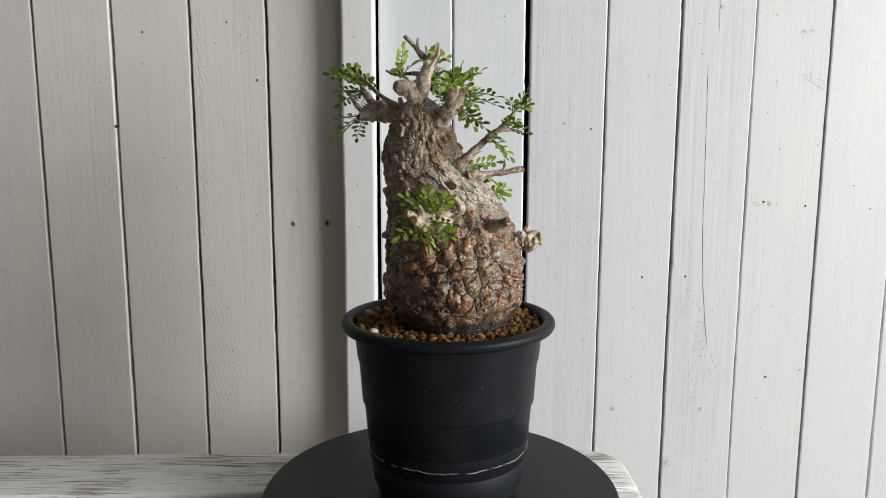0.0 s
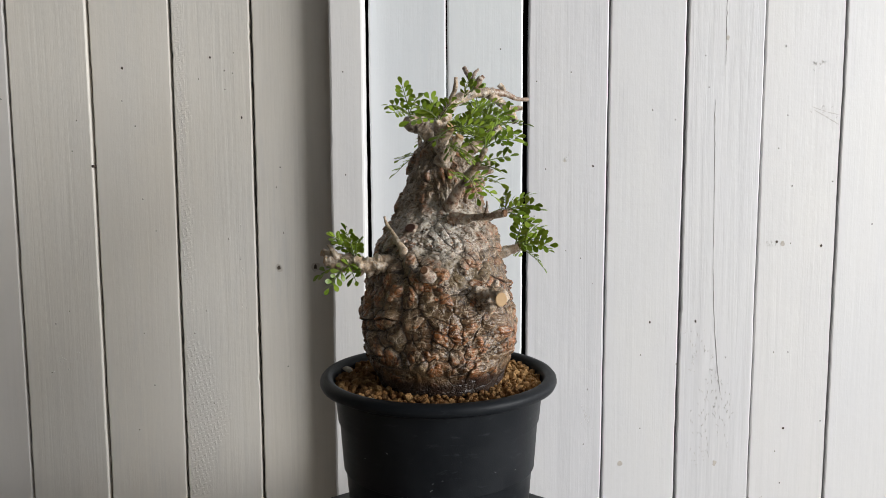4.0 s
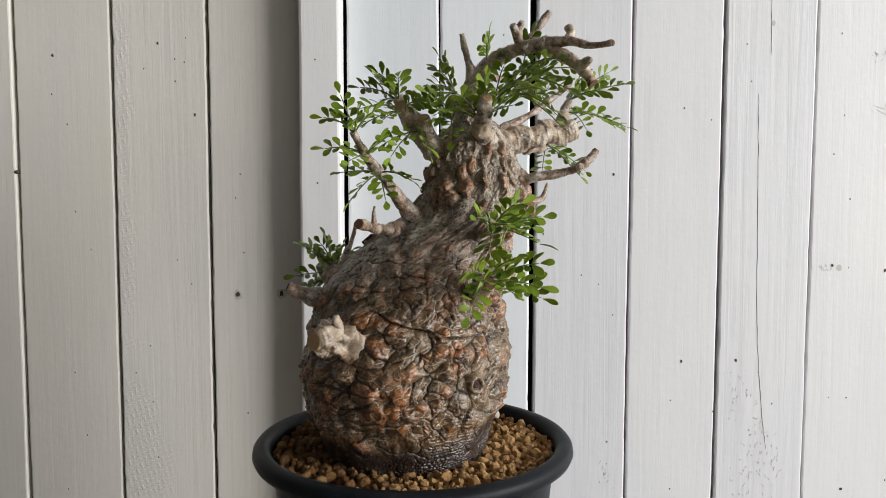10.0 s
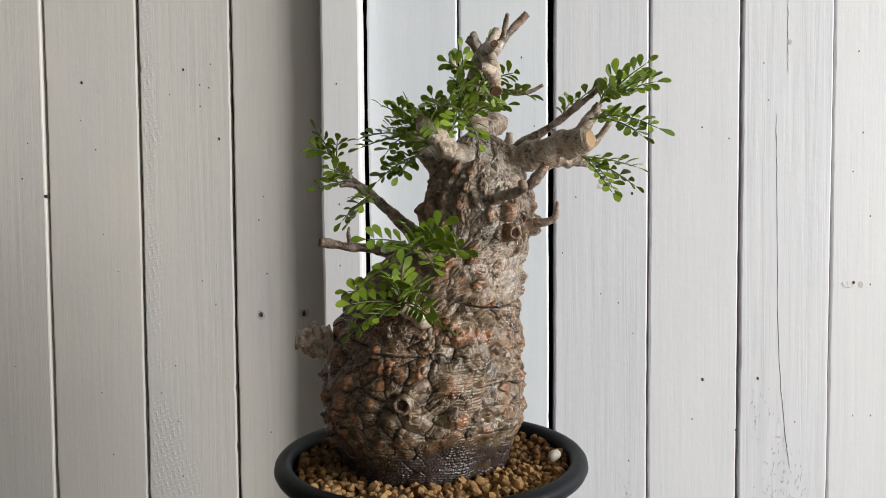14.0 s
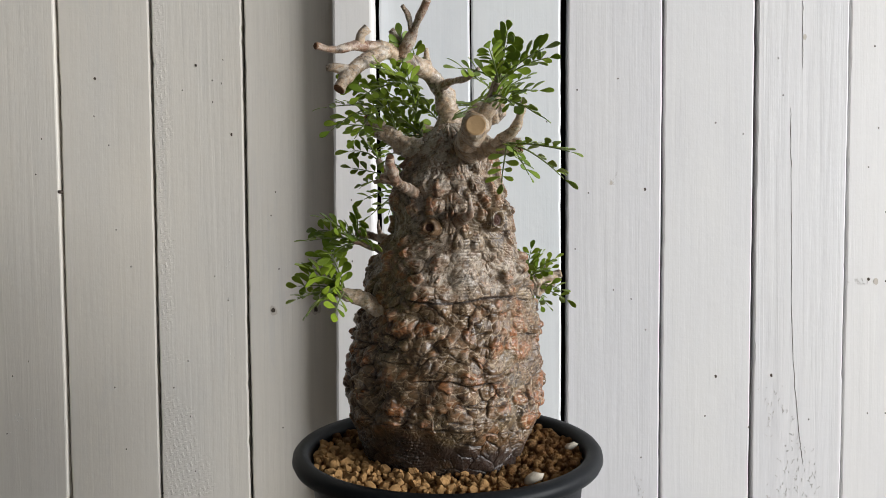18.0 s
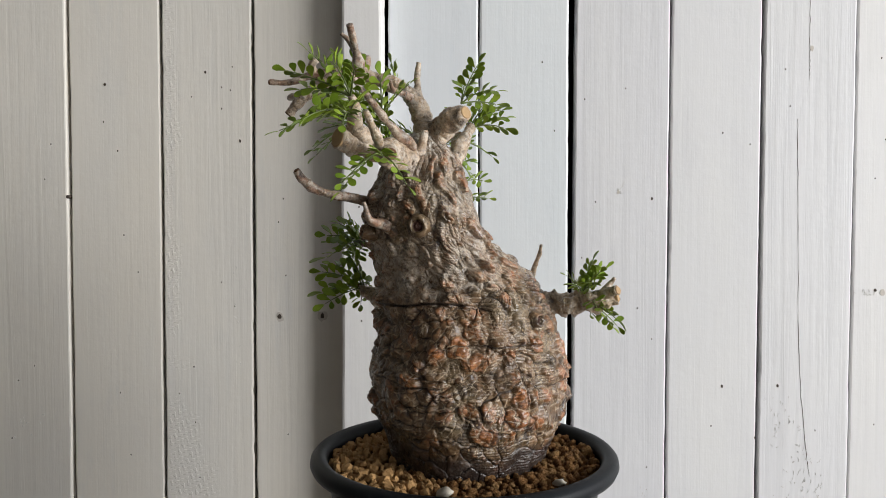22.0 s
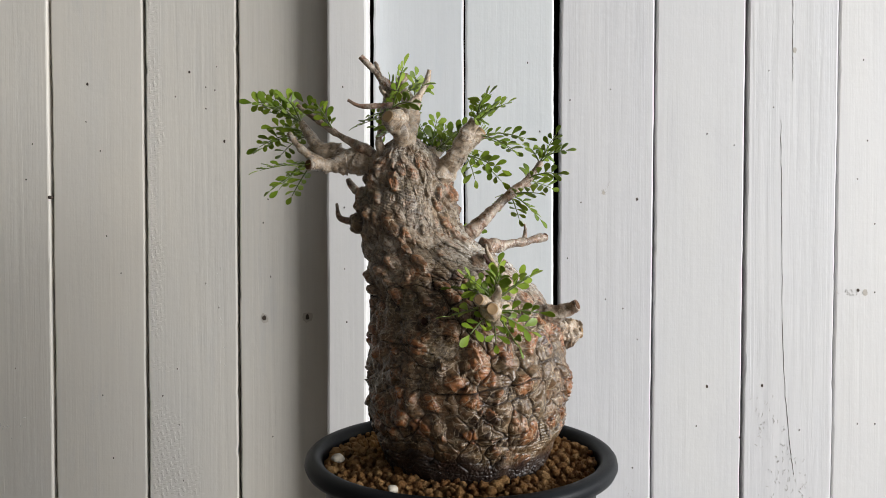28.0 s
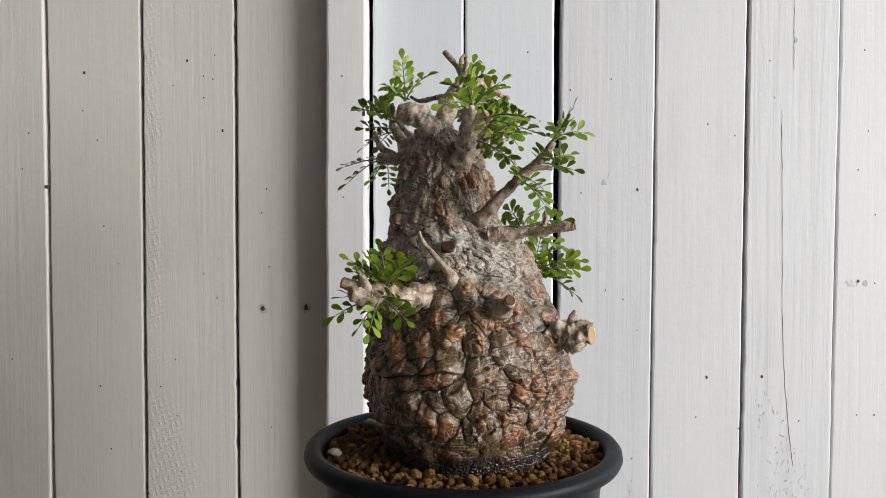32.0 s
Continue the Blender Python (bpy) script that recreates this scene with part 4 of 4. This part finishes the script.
def branch(pts, radii, mat=None, cut=None, label="", sides=20, rough=0.24, freq=130.0, name="branch"):
    """pts in metres round the turning axis, heights over the floor."""
    bm = bmesh.new()
    ls = [bm.verts.layers.float.new(k) for k in ("boss", "cork", "flow")]
    p = [Vector((x, y, z - PLATE)) for x, y, z in pts]
    length = sum((b - a).length for a, b in zip(p, p[1:]))
    line, rad = tube(bm, p, radii, max(sides, 24), max(7, round(length / (len(p) - 1) / 0.0006)), rough, freq, True, ls)
    ob = part(name, bm, mat or TWIGBARK, plant, label, angle=180)
    if cut:
        d = (line[-1] - line[-3]).normalized()
        bm = bmesh.new()
        revolve(bm, [(rad[-1] * 0.90, -0.0012), (rad[-1] * 0.92, 0.0003), (rad[-1] * 0.80, 0.0006), (rad[-1] * 0.45, 0.0004), (0, 0.0007)], 18, wob=0.0002)
        bm.transform(Matrix.Translation(line[-1]) @ d.to_track_quat("Z", "Y").to_matrix().to_4x4())
        part("cut_face", bm, cut, ob, "pale sawn end grain" if cut is ENDWOOD else "weathered sawn end", angle=30)
    return ob


def limbs():
    # low pale stump with its side spur
    branch([(0.052, -0.004, 0.637), (0.066, -0.0065, 0.6385), (0.0827, -0.0089, 0.640)], [0.0120, 0.0088, 0.0052], STUMPBARK, ENDWOOD, sides=28, rough=0.42, freq=230.0, label="thick pale corky sawn stump")
    branch([(0.070, -0.0045, 0.640), (0.0715, -0.0035, 0.647), (0.0725, -0.003, 0.652)], [0.0045, 0.0030, 0.0016], STUMPBARK, rough=0.3)
    branch([(0.074, -0.010, 0.638), (0.078, -0.0135, 0.6345)], [0.005, 0.003], STUMPBARK, rough=0.3)
    # low leafy branch and its stubs
    branch([(0.006, -0.042, 0.659), (0.000, -0.056, 0.6605), (-0.010, -0.072, 0.662), (-0.017, -0.085, 0.6650)], [0.0085, 0.0062, 0.0058, 0.0030], cut=ENDWOOD, sides=22, rough=0.34, freq=210.0, label="gnarled low branch with peeling bark")
    branch([(-0.010, -0.070, 0.663), (-0.017, -0.078, 0.667), (-0.023, -0.0832, 0.6695)], [0.0042, 0.0030, 0.0026], cut=ENDWOOD, rough=0.3)
    branch([(-0.013, -0.076, 0.664), (-0.012, -0.082, 0.672), (-0.014, -0.084, 0.676)], [0.003, 0.0022, 0.0012])
    # short red-brown stub
    branch([(0.038, -0.034, 0.6535), (0.045, -0.0425, 0.656), (0.0525, -0.0515, 0.6610)], [0.0064, 0.0042, 0.0028], DARKTWIG, OLDWOOD, "short broken red-brown stub", rough=0.35)
    # upright bare twig
    branch([(0.0175, -0.0395, 0.665), (0.0160, -0.0410, 0.672), (0.0080, -0.0425, 0.682), (0.0020, -0.044, 0.689), (-0.0002, -0.0444, 0.6945)], [0.0036, 0.0027, 0.0014, 0.0012, 0.0010], label="bare curved twig")
    # straight shoulder branch
    branch([(0.022, 0.000, 0.691), (0.034, 0.0033, 0.6925), (0.052, 0.006, 0.6942), (0.0690, 0.0088, 0.6972)], [0.0054, 0.0036, 0.0027, 0.0027], DARKTWIG, OLDWOOD, "straight bare red-brown side branch")
    branch([(0.052, 0.006, 0.6945), (0.0535, 0.0065, 0.701), (0.053, 0.0068, 0.7055)], [0.0018, 0.0011, 0.0007], DARKTWIG)
    # long rising leafy branch
    branch([(0.010, 0.006, 0.698), (0.0204, 0.0036, 0.7060), (0.0372, 0.0010, 0.7210), (0.0500, -0.0005, 0.7310), (0.0599, -0.0011, 0.7425)], [0.0055, 0.0038, 0.0029, 0.0024, 0.0018], DARKTWIG, label="long rising leafy branch")
    branch([(0.046, -0.0003, 0.728), (0.053, 0.004, 0.7290), (0.0575, 0.0055, 0.7285)], [0.002, 0.0016, 0.0012], DARKTWIG)
    # thick upper limb with two ends, over the trunk's shoulder
    branch([(-0.024, 0.028, 0.735), (-0.0414, 0.042, 0.7425), (-0.054, 0.057, 0.7460), (-0.0640, 0.0697, 0.7490)], [0.0092, 0.0072, 0.0058, 0.0052], cut=ENDWOOD, label="thick upper limb with a sawn end")
    branch([(-0.052, 0.054, 0.748), (-0.062, 0.060, 0.7535), (-0.069, 0.0615, 0.7625), (-0.072, 0.063, 0.7680)], [0.0060, 0.0045, 0.0034, 0.0022])
    branch([(-0.049, 0.046, 0.742), (-0.063, 0.047, 0.7400), (-0.072, 0.044, 0.7405)], [0.0060, 0.0045, 0.0033], cut=OLDWOOD, rough=0.3)
    branch([(-0.060, 0.050, 0.742), (-0.071, 0.050, 0.747), (-0.077, 0.053, 0.7535), (-0.081, 0.056, 0.7600)], [0.003, 0.0025, 0.0017, 0.0012])
    branch([(-0.036, 0.032, 0.747), (-0.052, 0.045, 0.7580), (-0.066, 0.056, 0.7700), (-0.074, 0.063, 0.7780)], [0.0032, 0.0022, 0.0016, 0.0010], DARKTWIG)
    branch([(-0.032, 0.028, 0.742), (-0.034, 0.026, 0.752), (-0.0345, 0.0255, 0.7565)], [0.0042, 0.0026, 0.0016])
    # sawn stub beside the leader
    branch([(-0.012, 0.030, 0.735), (-0.002, 0.038, 0.7420), (0.009, 0.046, 0.7500), (0.0200, 0.0535, 0.7600)], [0.0095, 0.0066, 0.0052, 0.0028], cut=ENDWOOD, sides=22, rough=0.30, label="thick sawn stub")
    # sawn stub on the leader's other side
    branch([(-0.017, 0.025, 0.746), (-0.0220, 0.0165, 0.7570), (-0.029, 0.0098, 0.7630), (-0.0365, 0.0040, 0.7656)], [0.0062, 0.0064, 0.0070, 0.0036], cut=ENDWOOD, sides=22, rough=0.26, label="thick ringed stub, sawn off")
    # limb with two dark ends
    branch([(-0.006, 0.016, 0.730), (0.0040, 0.0095, 0.7400), (0.0085, 0.002, 0.7530), (0.0127, -0.0055, 0.7650)], [0.0088, 0.0066, 0.0054, 0.0034], label="pale forked upper limb")
    branch([(0.008, 0.003, 0.750), (0.015, 0.002, 0.7550), (0.0210, 0.0015, 0.7590)], [0.0052, 0.0048, 0.0040], cut=ENDWOOD)
    branch([(0.003, 0.012, 0.738), (0.012, 0.013, 0.746), (0.017, 0.014, 0.7525)], [0.0048, 0.0040, 0.0034], cut=ENDWOOD)
    # leader: rises, then sweeps out into a forked crown
    branch([(-0.0170, 0.0250, 0.742), (-0.0160, 0.0250, 0.757), (-0.0140, 0.0275, 0.7700), (-0.0120, 0.0370, 0.7815), (-0.0105, 0.0550, 0.7885), (-0.0090, 0.0740, 0.7905)], [0.0090, 0.0060, 0.0050, 0.0043, 0.0040, 0.0032], label="sweeping bare grey leader")
    branch([(-0.0090, 0.072, 0.7900), (-0.007, 0.088, 0.7895), (-0.0055, 0.098, 0.7860), (-0.0041, 0.1105, 0.7860)], [0.0030, 0.0021, 0.0018, 0.0016], DARKTWIG, OLDWOOD)
    branch([(-0.007, 0.085, 0.7900), (-0.010, 0.0865, 0.7945), (-0.012, 0.0845, 0.7975)], [0.0020, 0.0018, 0.0017])
    branch([(-0.0100, 0.070, 0.7890), (-0.009, 0.083, 0.7830), (-0.0080, 0.092, 0.7760), (-0.0074, 0.0995, 0.7675)], [0.0036, 0.0030, 0.0028, 0.0030], cut=OLDWOOD)
    branch([(-0.008, 0.092, 0.7765), (-0.003, 0.098, 0.7780), (0.000, 0.1005, 0.7780)], [0.0024, 0.0019, 0.0015])
    branch([(-0.0115, 0.060, 0.7890), (-0.0190, 0.061, 0.7960), (-0.0250, 0.063, 0.8030), (-0.0329, 0.0650, 0.8115)], [0.0038, 0.0029, 0.0022, 0.0016], DARKTWIG)
    branch([(-0.021, 0.0615, 0.798), (-0.0215, 0.066, 0.8060), (-0.0215, 0.070, 0.8095)], [0.0022, 0.0016, 0.0011], DARKTWIG)
    branch([(-0.0115, 0.058, 0.790), (-0.0085, 0.0570, 0.7970), (-0.0040, 0.0560, 0.8000)], [0.0036, 0.0026, 0.0016], DARKTWIG)
    branch([(-0.0085, 0.0570, 0.797), (-0.0060, 0.0610, 0.8020)], [0.0020, 0.0012], DARKTWIG)
    branch([(-0.0135, 0.029, 0.774), (-0.0070, 0.0285, 0.7840), (-0.0030, 0.0280, 0.7910), (-0.0015, 0.0271, 0.7985)], [0.0040, 0.0024, 0.0018, 0.0012], label="upright bare spur")
    branch([(-0.013, 0.031, 0.776), (-0.025, 0.036, 0.7770), (-0.040, 0.042, 0.7765), (-0.0480, 0.0440, 0.7800)], [0.0026, 0.0018, 0.0014, 0.0009], DARKTWIG)
    # low side branches of the neck
    branch([(-0.016, 0.048, 0.7170), (-0.0184, 0.0575, 0.7195), (-0.0250, 0.0780, 0.7235), (-0.030, 0.0885, 0.7290), (-0.0328, 0.0930, 0.7350)], [0.0044, 0.0028, 0.0023, 0.0023, 0.0018], DARKTWIG, OLDWOOD, "bare bent side branch")
    branch([(-0.0265, 0.081, 0.7245), (-0.024, 0.0865, 0.726), (-0.022, 0.088, 0.7265)], [0.0024, 0.0018, 0.0013], DARKTWIG)
    branch([(-0.034, 0.044, 0.705), (-0.0420, 0.0490, 0.7070), (-0.0500, 0.0545, 0.7090), (-0.0512, 0.0575, 0.7180)], [0.0035, 0.0026, 0.0017, 0.0008], DARKTWIG, label="hooked dry twig")
    # low leafy stubs on the shaded flank
    branch([(0.014, 0.038, 0.655), (0.0210, 0.0475, 0.6605), (0.0275, 0.055, 0.6645), (0.0335, 0.0620, 0.6675)], [0.0072, 0.0054, 0.0044, 0.0036], cut=OLDWOOD, label="stubby leafy side branch")
    branch([(0.008, 0.040, 0.688), (0.0180, 0.0490, 0.6910), (0.0240, 0.0622, 0.6961)], [0.0034, 0.0022, 0.0014], DARKTWIG)
    # broken knob on the shoulder
    branch([(0.004, -0.020, 0.676), (0.0075, -0.025, 0.681), (0.0099, -0.0289, 0.6860)], [0.0090, 0.0080, 0.0042], DARKTWIG, HOLLOW, "broken dark knob", sides=26, rough=0.5, name="knob")
    # round scars of lost branches: a raised collar round a dark hollow
    for x, y, z, r in ((-0.012, -0.0518, 0.625, 0.0042), (-0.0474, 0.0298, 0.7058, 0.0034), (-0.027, 0.0564, 0.7023, 0.0026), (-0.0302, -0.0354, 0.6544, 0.0026), (0.0299, 0.0515, 0.6149, 0.0032), (0.0640, 0.0155, 0.6025, 0.0026)):
        c = Vector((-0.0140, 0.0225, z)) if z > 0.69 else Vector((0.0085, 0.0, z))
        o = (Vector((x, y, z)) - c).normalized()
        m = Matrix.Translation(Vector((x, y, z - PLATE)) + o * 0.0012) @ o.to_track_quat("Z", "Y").to_matrix().to_4x4()
        bm = bmesh.new()
        for k in ("boss", "cork"):
            bm.verts.layers.float.new(k)
        revolve(bm, [(r * 1.9, -0.006), (r * 1.75, -0.001), (r * 1.4, 0.0018), (r * 1.1, 0.0022), (r * 0.85, 0.0010), (r * 0.75, -0.0015)], 28, wob=0.0009)
        for v in bm.verts:
            v.co += v.co.normalized() * 0.0009 * noise.noise(v.co * 420 + Vector((x * 900, 0, 0)))
        bm.transform(m)
        ob = part("scar", bm, BARK, plant, "round branch scar with a raised collar", angle=180)
        bm = bmesh.new()
        revolve(bm, [(r * 0.90, 0.0006), (r * 0.6, 0.0002), (r * 0.3, 0.0009), (0, 0.0005)], 20, wob=0.0006)
        bm.transform(m)
        part("hollow", bm, HOLLOW, ob, "dark red-brown hollow")


limbs()

# ---- leaves ----


def leaflet_mesh(length, width):
    """A small obovate leaflet, folded a little along its midrib, with some thickness."""
    bm = bmesh.new()
    n = 10
    top, low = [], []
    for side in (-1, 0, 1):
        t_row, l_row = [], []
        for k in range(n + 1):
            s = k / n
            s = s if s < 0.6 else 0.6 + 0.4 * math.sin((s - 0.6) / 0.4 * math.pi / 2)
            w = width * 0.5 * ((s / 0.6) ** 0.85 if s < 0.6 else math.sqrt(max(0.0, 1 - ((s - 0.6) / 0.4) ** 2)))
            z = 0.10 * abs(side) * w + 0.05 * length * math.sin(math.pi * s)
            t_row.append(bm.verts.new((s * length, side * w, z)))
            l_row.append(bm.verts.new((s * length, side * w, z - 0.00022)))
        top.append(t_row)
        low.append(l_row)
    for r in range(2):
        for k in range(n):
            for rows, flip in ((top, False), (low, True)):
                q = [rows[r][k], rows[r][k + 1], rows[r + 1][k + 1], rows[r + 1][k]]
                bm.faces.new(q if flip else q[::-1])
    for r in (0, 2):
        for k in range(n):
            bm.faces.new((top[r][k], top[r][k + 1], low[r][k + 1], low[r][k]))
    bmesh.ops.remove_doubles(bm, verts=bm.verts, dist=1e-7)
    bmesh.ops.recalc_face_normals(bm, faces=bm.faces)
    return mesh_of(bm, GREEN, True, 60)


LEAFLETS = [leaflet_mesh(0.0070, 0.0036), leaflet_mesh(0.0078, 0.0039), leaflet_mesh(0.0060, 0.0034)]
leaf_rng = random.Random(5)
made_leaflets = 0


def leaf(base, azim, elev, length, droop=0.25, pairs=None, size=1.0):
    """A pinnate leaf from base (round the axis, heights over the floor) towards azim and elev."""
    global made_leaflets
    rng = leaf_rng
    pairs = pairs or max(3, round(length / 0.0056))
    a, e = radians(azim), radians(elev)
    d = Vector((math.cos(a) * math.cos(e), math.sin(a) * math.cos(e), math.sin(e)))
    b = Vector((base[0], base[1], base[2] - PLATE))
    bend = Vector((0, 0, -droop * length))
    lean = Vector((-math.sin(a), math.cos(a), 0)) * length * rng.uniform(-0.12, 0.12)
    pts = [b, b + d * length * 0.35 + lean * 0.3, b + d * length * 0.7 + lean * 0.7 + bend * 0.4, b + d * length + lean + bend]
    bm = bmesh.new()
    line, _ = tube(bm, pts, [0.00050, 0.00042, 0.00034, 0.00022], 5, 6, 0.0, 1.0)
    ob = part("leaf", bm, STALK, plant, angle=180)
    roll = rng.uniform(-1.0, 1.0)
    count = len(line) - 1
    for k in range(pairs + 1):
        s = 0.16 + 0.84 * k / pairs
        i = min(count - 1, int(s * count))
        p = line[i].lerp(line[i + 1], s * count - i)
        ax = (line[min(i + 1, count)] - line[max(i - 1, 0)]).normalized()
        side = ax.cross(Vector((0, 0, 1)))
        side = side.normalized() if side.length > 0.05 else Vector((1, 0, 0))
        up = side.cross(ax).normalized()
        side, up = side * math.cos(roll) + up * math.sin(roll), up * math.cos(roll) - side * math.sin(roll)
        for sg in ((-1, 1) if k < pairs else (0,)):
            f = (ax * 0.62 + side * sg * 0.85 + up * rng.uniform(0.0, 0.35)).normalized() if sg else ax
            y = up.cross(f).normalized()
            z = f.cross(y)
            sc = size * rng.uniform(0.82, 1.15) * (0.8 if k == 0 else 1.0)
            m = Matrix((f, y, z)).transposed().to_4x4()
            m = Matrix.Translation(p + f * 0.0006) @ m @ pose(0, 0, 0, rng.uniform(-22, 22), rng.uniform(-12, 12), 0) @ Matrix.Diagonal((sc, sc, sc, 1))
            place("leaflet", LEAFLETS[rng.randrange(3)], ob, m)
            made_leaflets += 1


def tuft(base, aims, size=1.0):
    for azim, elev, mm in aims:
        leaf(base, azim, elev, mm / 1000, leaf_rng.uniform(0.05, 0.3), size=size)


def foliage():
    # low branch
    tuft((-0.007, -0.067, 0.667), [(250, 55, 22), (200, 40, 24), (310, 40, 22), (160, 25, 22), (275, 75, 22)])
    tuft((-0.009, -0.071, 0.662), [(205, -15, 22), (290, -35, 22), (330, 5, 22), (180, 10, 22), (340, -25, 20), (240, -45, 18)])
    tuft((-0.006, -0.066, 0.666), [(190, 30, 20), (335, 40, 22), (120, 55, 18)])
    # shaded flank
    tuft((0.031, 0.059, 0.668), [(60, 45, 28), (110, 30, 30), (10, 25, 30), (130, -10, 28), (0, -15, 26), (80, 70, 26), (60, 0, 26), (115, 5, 26), (25, 10, 28)], 1.16)
    tuft((0.022, 0.058, 0.695), [(60, 40, 24), (110, 20, 26), (10, 20, 28), (130, 50, 22), (15, -20, 26), (100, -10, 24), (150, 10, 24), (60, 10, 26)], 1.15)
    # rising branch
    tuft((0.0590, -0.0010, 0.742), [(0, 60, 22), (-40, 40, 20), (50, 35, 22), (100, 50, 18)])
    tuft((0.0500, -0.0005, 0.732), [(-60, 20, 22), (60, 15, 24), (10, -10, 20)])
    tuft((0.0400, 0.0010, 0.723), [(-70, 5, 22), (75, 0, 26), (-30, -30, 20), (40, -35, 22)])
    # forked upper limb
    tuft((0.0140, -0.0040, 0.763), [(-10, 40, 24), (-70, 30, 26), (40, 50, 22), (-95, 45, 26), (-80, 62, 24), (-110, 15, 22)])
    tuft((0.0040, 0.0240, 0.752), [(20, 30, 24), (-10, 45, 24), (50, 40, 24), (0, 5, 22), (-40, 35, 22), (30, -20, 22)])
    tuft((0.0190, 0.0020, 0.757), [(-25, 10, 28), (15, -10, 28), (50, 15, 26), (-60, -10, 24)])
    tuft((0.0120, 0.0060, 0.746), [(0, -20, 26), (50, -15, 24), (-40, -15, 22)])
    # between the limbs, at the foot of the leader
    tuft((0.0060, 0.0420, 0.750), [(30, 45, 30), (80, 55, 30), (0, 35, 30), (60, 20, 30), (110, 40, 28), (-20, 20, 28), (45, 70, 28)])
    tuft((-0.0080, 0.0440, 0.762), [(90, 50, 30), (60, 65, 28), (120, 45, 30), (100, 15, 30), (75, 30, 28), (140, 30, 26)])
    tuft((-0.0120, 0.0580, 0.776), [(70, 25, 28), (110, 10, 30), (90, -15, 30), (50, 0, 26), (85, 80, 26), (130, -10, 26)])
    tuft((0.0000, 0.0600, 0.764), [(70, -10, 30), (100, -25, 28), (40, 5, 28), (80, 35, 26)])
    # upright spray on the leader
    tuft((-0.0060, 0.0400, 0.784), [(60, 80, 17), (20, 45, 15)])
    # on the ringed stub
    tuft((-0.0330, 0.0060, 0.771), [(-60, 70, 28), (-20, 50, 24), (-100, 35, 22), (-75, 10, 20)])
    # long leaves at the end of the thick limb
    tuft((-0.0720, 0.0630, 0.768), [(140, 40, 32), (120, 22, 34), (165, 28, 32), (190, 30, 28), (140, 65, 24), (85, 20, 26)])
    tuft((-0.0660, 0.0640, 0.760), [(150, 5, 34), (110, -5, 34), (180, 0, 28), (200, 20, 26)])
    tuft((-0.0680, 0.0500, 0.742), [(150, -25, 30), (190, -5, 32), (215, -20, 28), (120, -40, 26)])
    tuft((-0.0560, 0.0480, 0.762), [(170, 45, 24), (220, 40, 24)])


foliage()

# ---- potting grit ----


def grain_mesh(seed):
    bm = bmesh.new()
    bmesh.ops.create_icosphere(bm, subdivisions=2, radius=1)
    for v in bm.verts:
        k = 1 + 0.42 * noise.noise(v.co * 1.1 + Vector((seed * 7, 0, 0))) + 0.22 * noise.noise(v.co * 2.6 + Vector((0, seed * 5, 0))) + 0.16 * noise.noise(v.co * 6.5 + Vector((0, 0, seed * 3)))
        v.co *= k
    bm.transform(Matrix.Diagonal((1.0, 0.92, 0.86, 1)))
    return mesh_of(bm, CLAY, True, 80)


def soil():
    bm = bmesh.new()
    revolve(bm, [(0.0785, 0.142), (0.070, 0.1435), (0.05, 0.1440), (0, 0.1440)], 64, *PC)
    bed = part("soil", bm, CLAY, plant, "bed of coarse ochre baked-clay grit")
    shapes = [grain_mesh(k) for k in range(8)]
    rng = random.Random(8)
    taken, rest = [], []
    for k in range(9000):
        a, r = rng.uniform(0, 2 * math.pi), 0.0775 * math.sqrt(rng.random())
        x, y = PC[0] + r * math.cos(a), PC[1] + r * math.sin(a)
        if math.hypot(x - 0.0102, y + 0.0018) < 0.0445:
            continue
        size = rng.choice((0.0017, 0.0021, 0.0026, 0.0031, 0.0037))
        z = 0.1462 + rng.choice((0.0, 0.0012, 0.0024))
        if any((x - u) ** 2 + (y - v) ** 2 + 1.5 * (z - w) ** 2 < (0.80 * (size + s)) ** 2 for u, v, w, s in taken):
            continue
        taken.append((x, y, z, size))
    taken.sort(key=lambda g: g[1] * 0.3 - g[2] * 4)
    loose = bmesh.new()
    for i, (x, y, z, s) in enumerate(taken):
        m = Matrix.Translation((x, y, z)) @ pose(0, 0, 0, rng.uniform(0, 360), rng.uniform(0, 360), rng.uniform(0, 360)) @ Matrix.Diagonal((s, s, s, 1))
        if i < 420:
            place("grain", shapes[i % 8], bed, m)
        else:
            tmp = shapes[i % 8].copy()
            tmp.transform(m)
            loose.from_mesh(tmp)
            bpy.data.meshes.remove(tmp)
    if len(loose.verts):
        tagged(part("grit", loose, CLAY, bed, smooth=True, angle=35), kind="stuff")
    pale = shapes[2].copy()
    pale.materials.clear()
    pale.materials.append(PALESTONE)
    for az, r, s in ((166, 0.0715, 0.0040), (217, 0.0730, 0.0030)):
        place("pale_grain", pale, bed, Matrix.Translation((PC[0] + r * math.cos(radians(az)), PC[1] + r * math.sin(radians(az)), 0.1515)) @ pose(0, 0, 0, az, 20, 40) @ Matrix.Diagonal((s * 1.3, s * 0.9, s * 0.8, 1)))


soil()

SPIN = -11.95    # degrees a second, seen from above


def motions():
    times = [float(t) for t in range(0, 33)]
    walk(plant, [(t, pose(*AX, PLATE, 0, 0, SPIN * t)) for t in times])
    walk(top_plate, [(t, pose(0, 0, 0, 0, 0, SPIN * t)) for t in times])


motions()
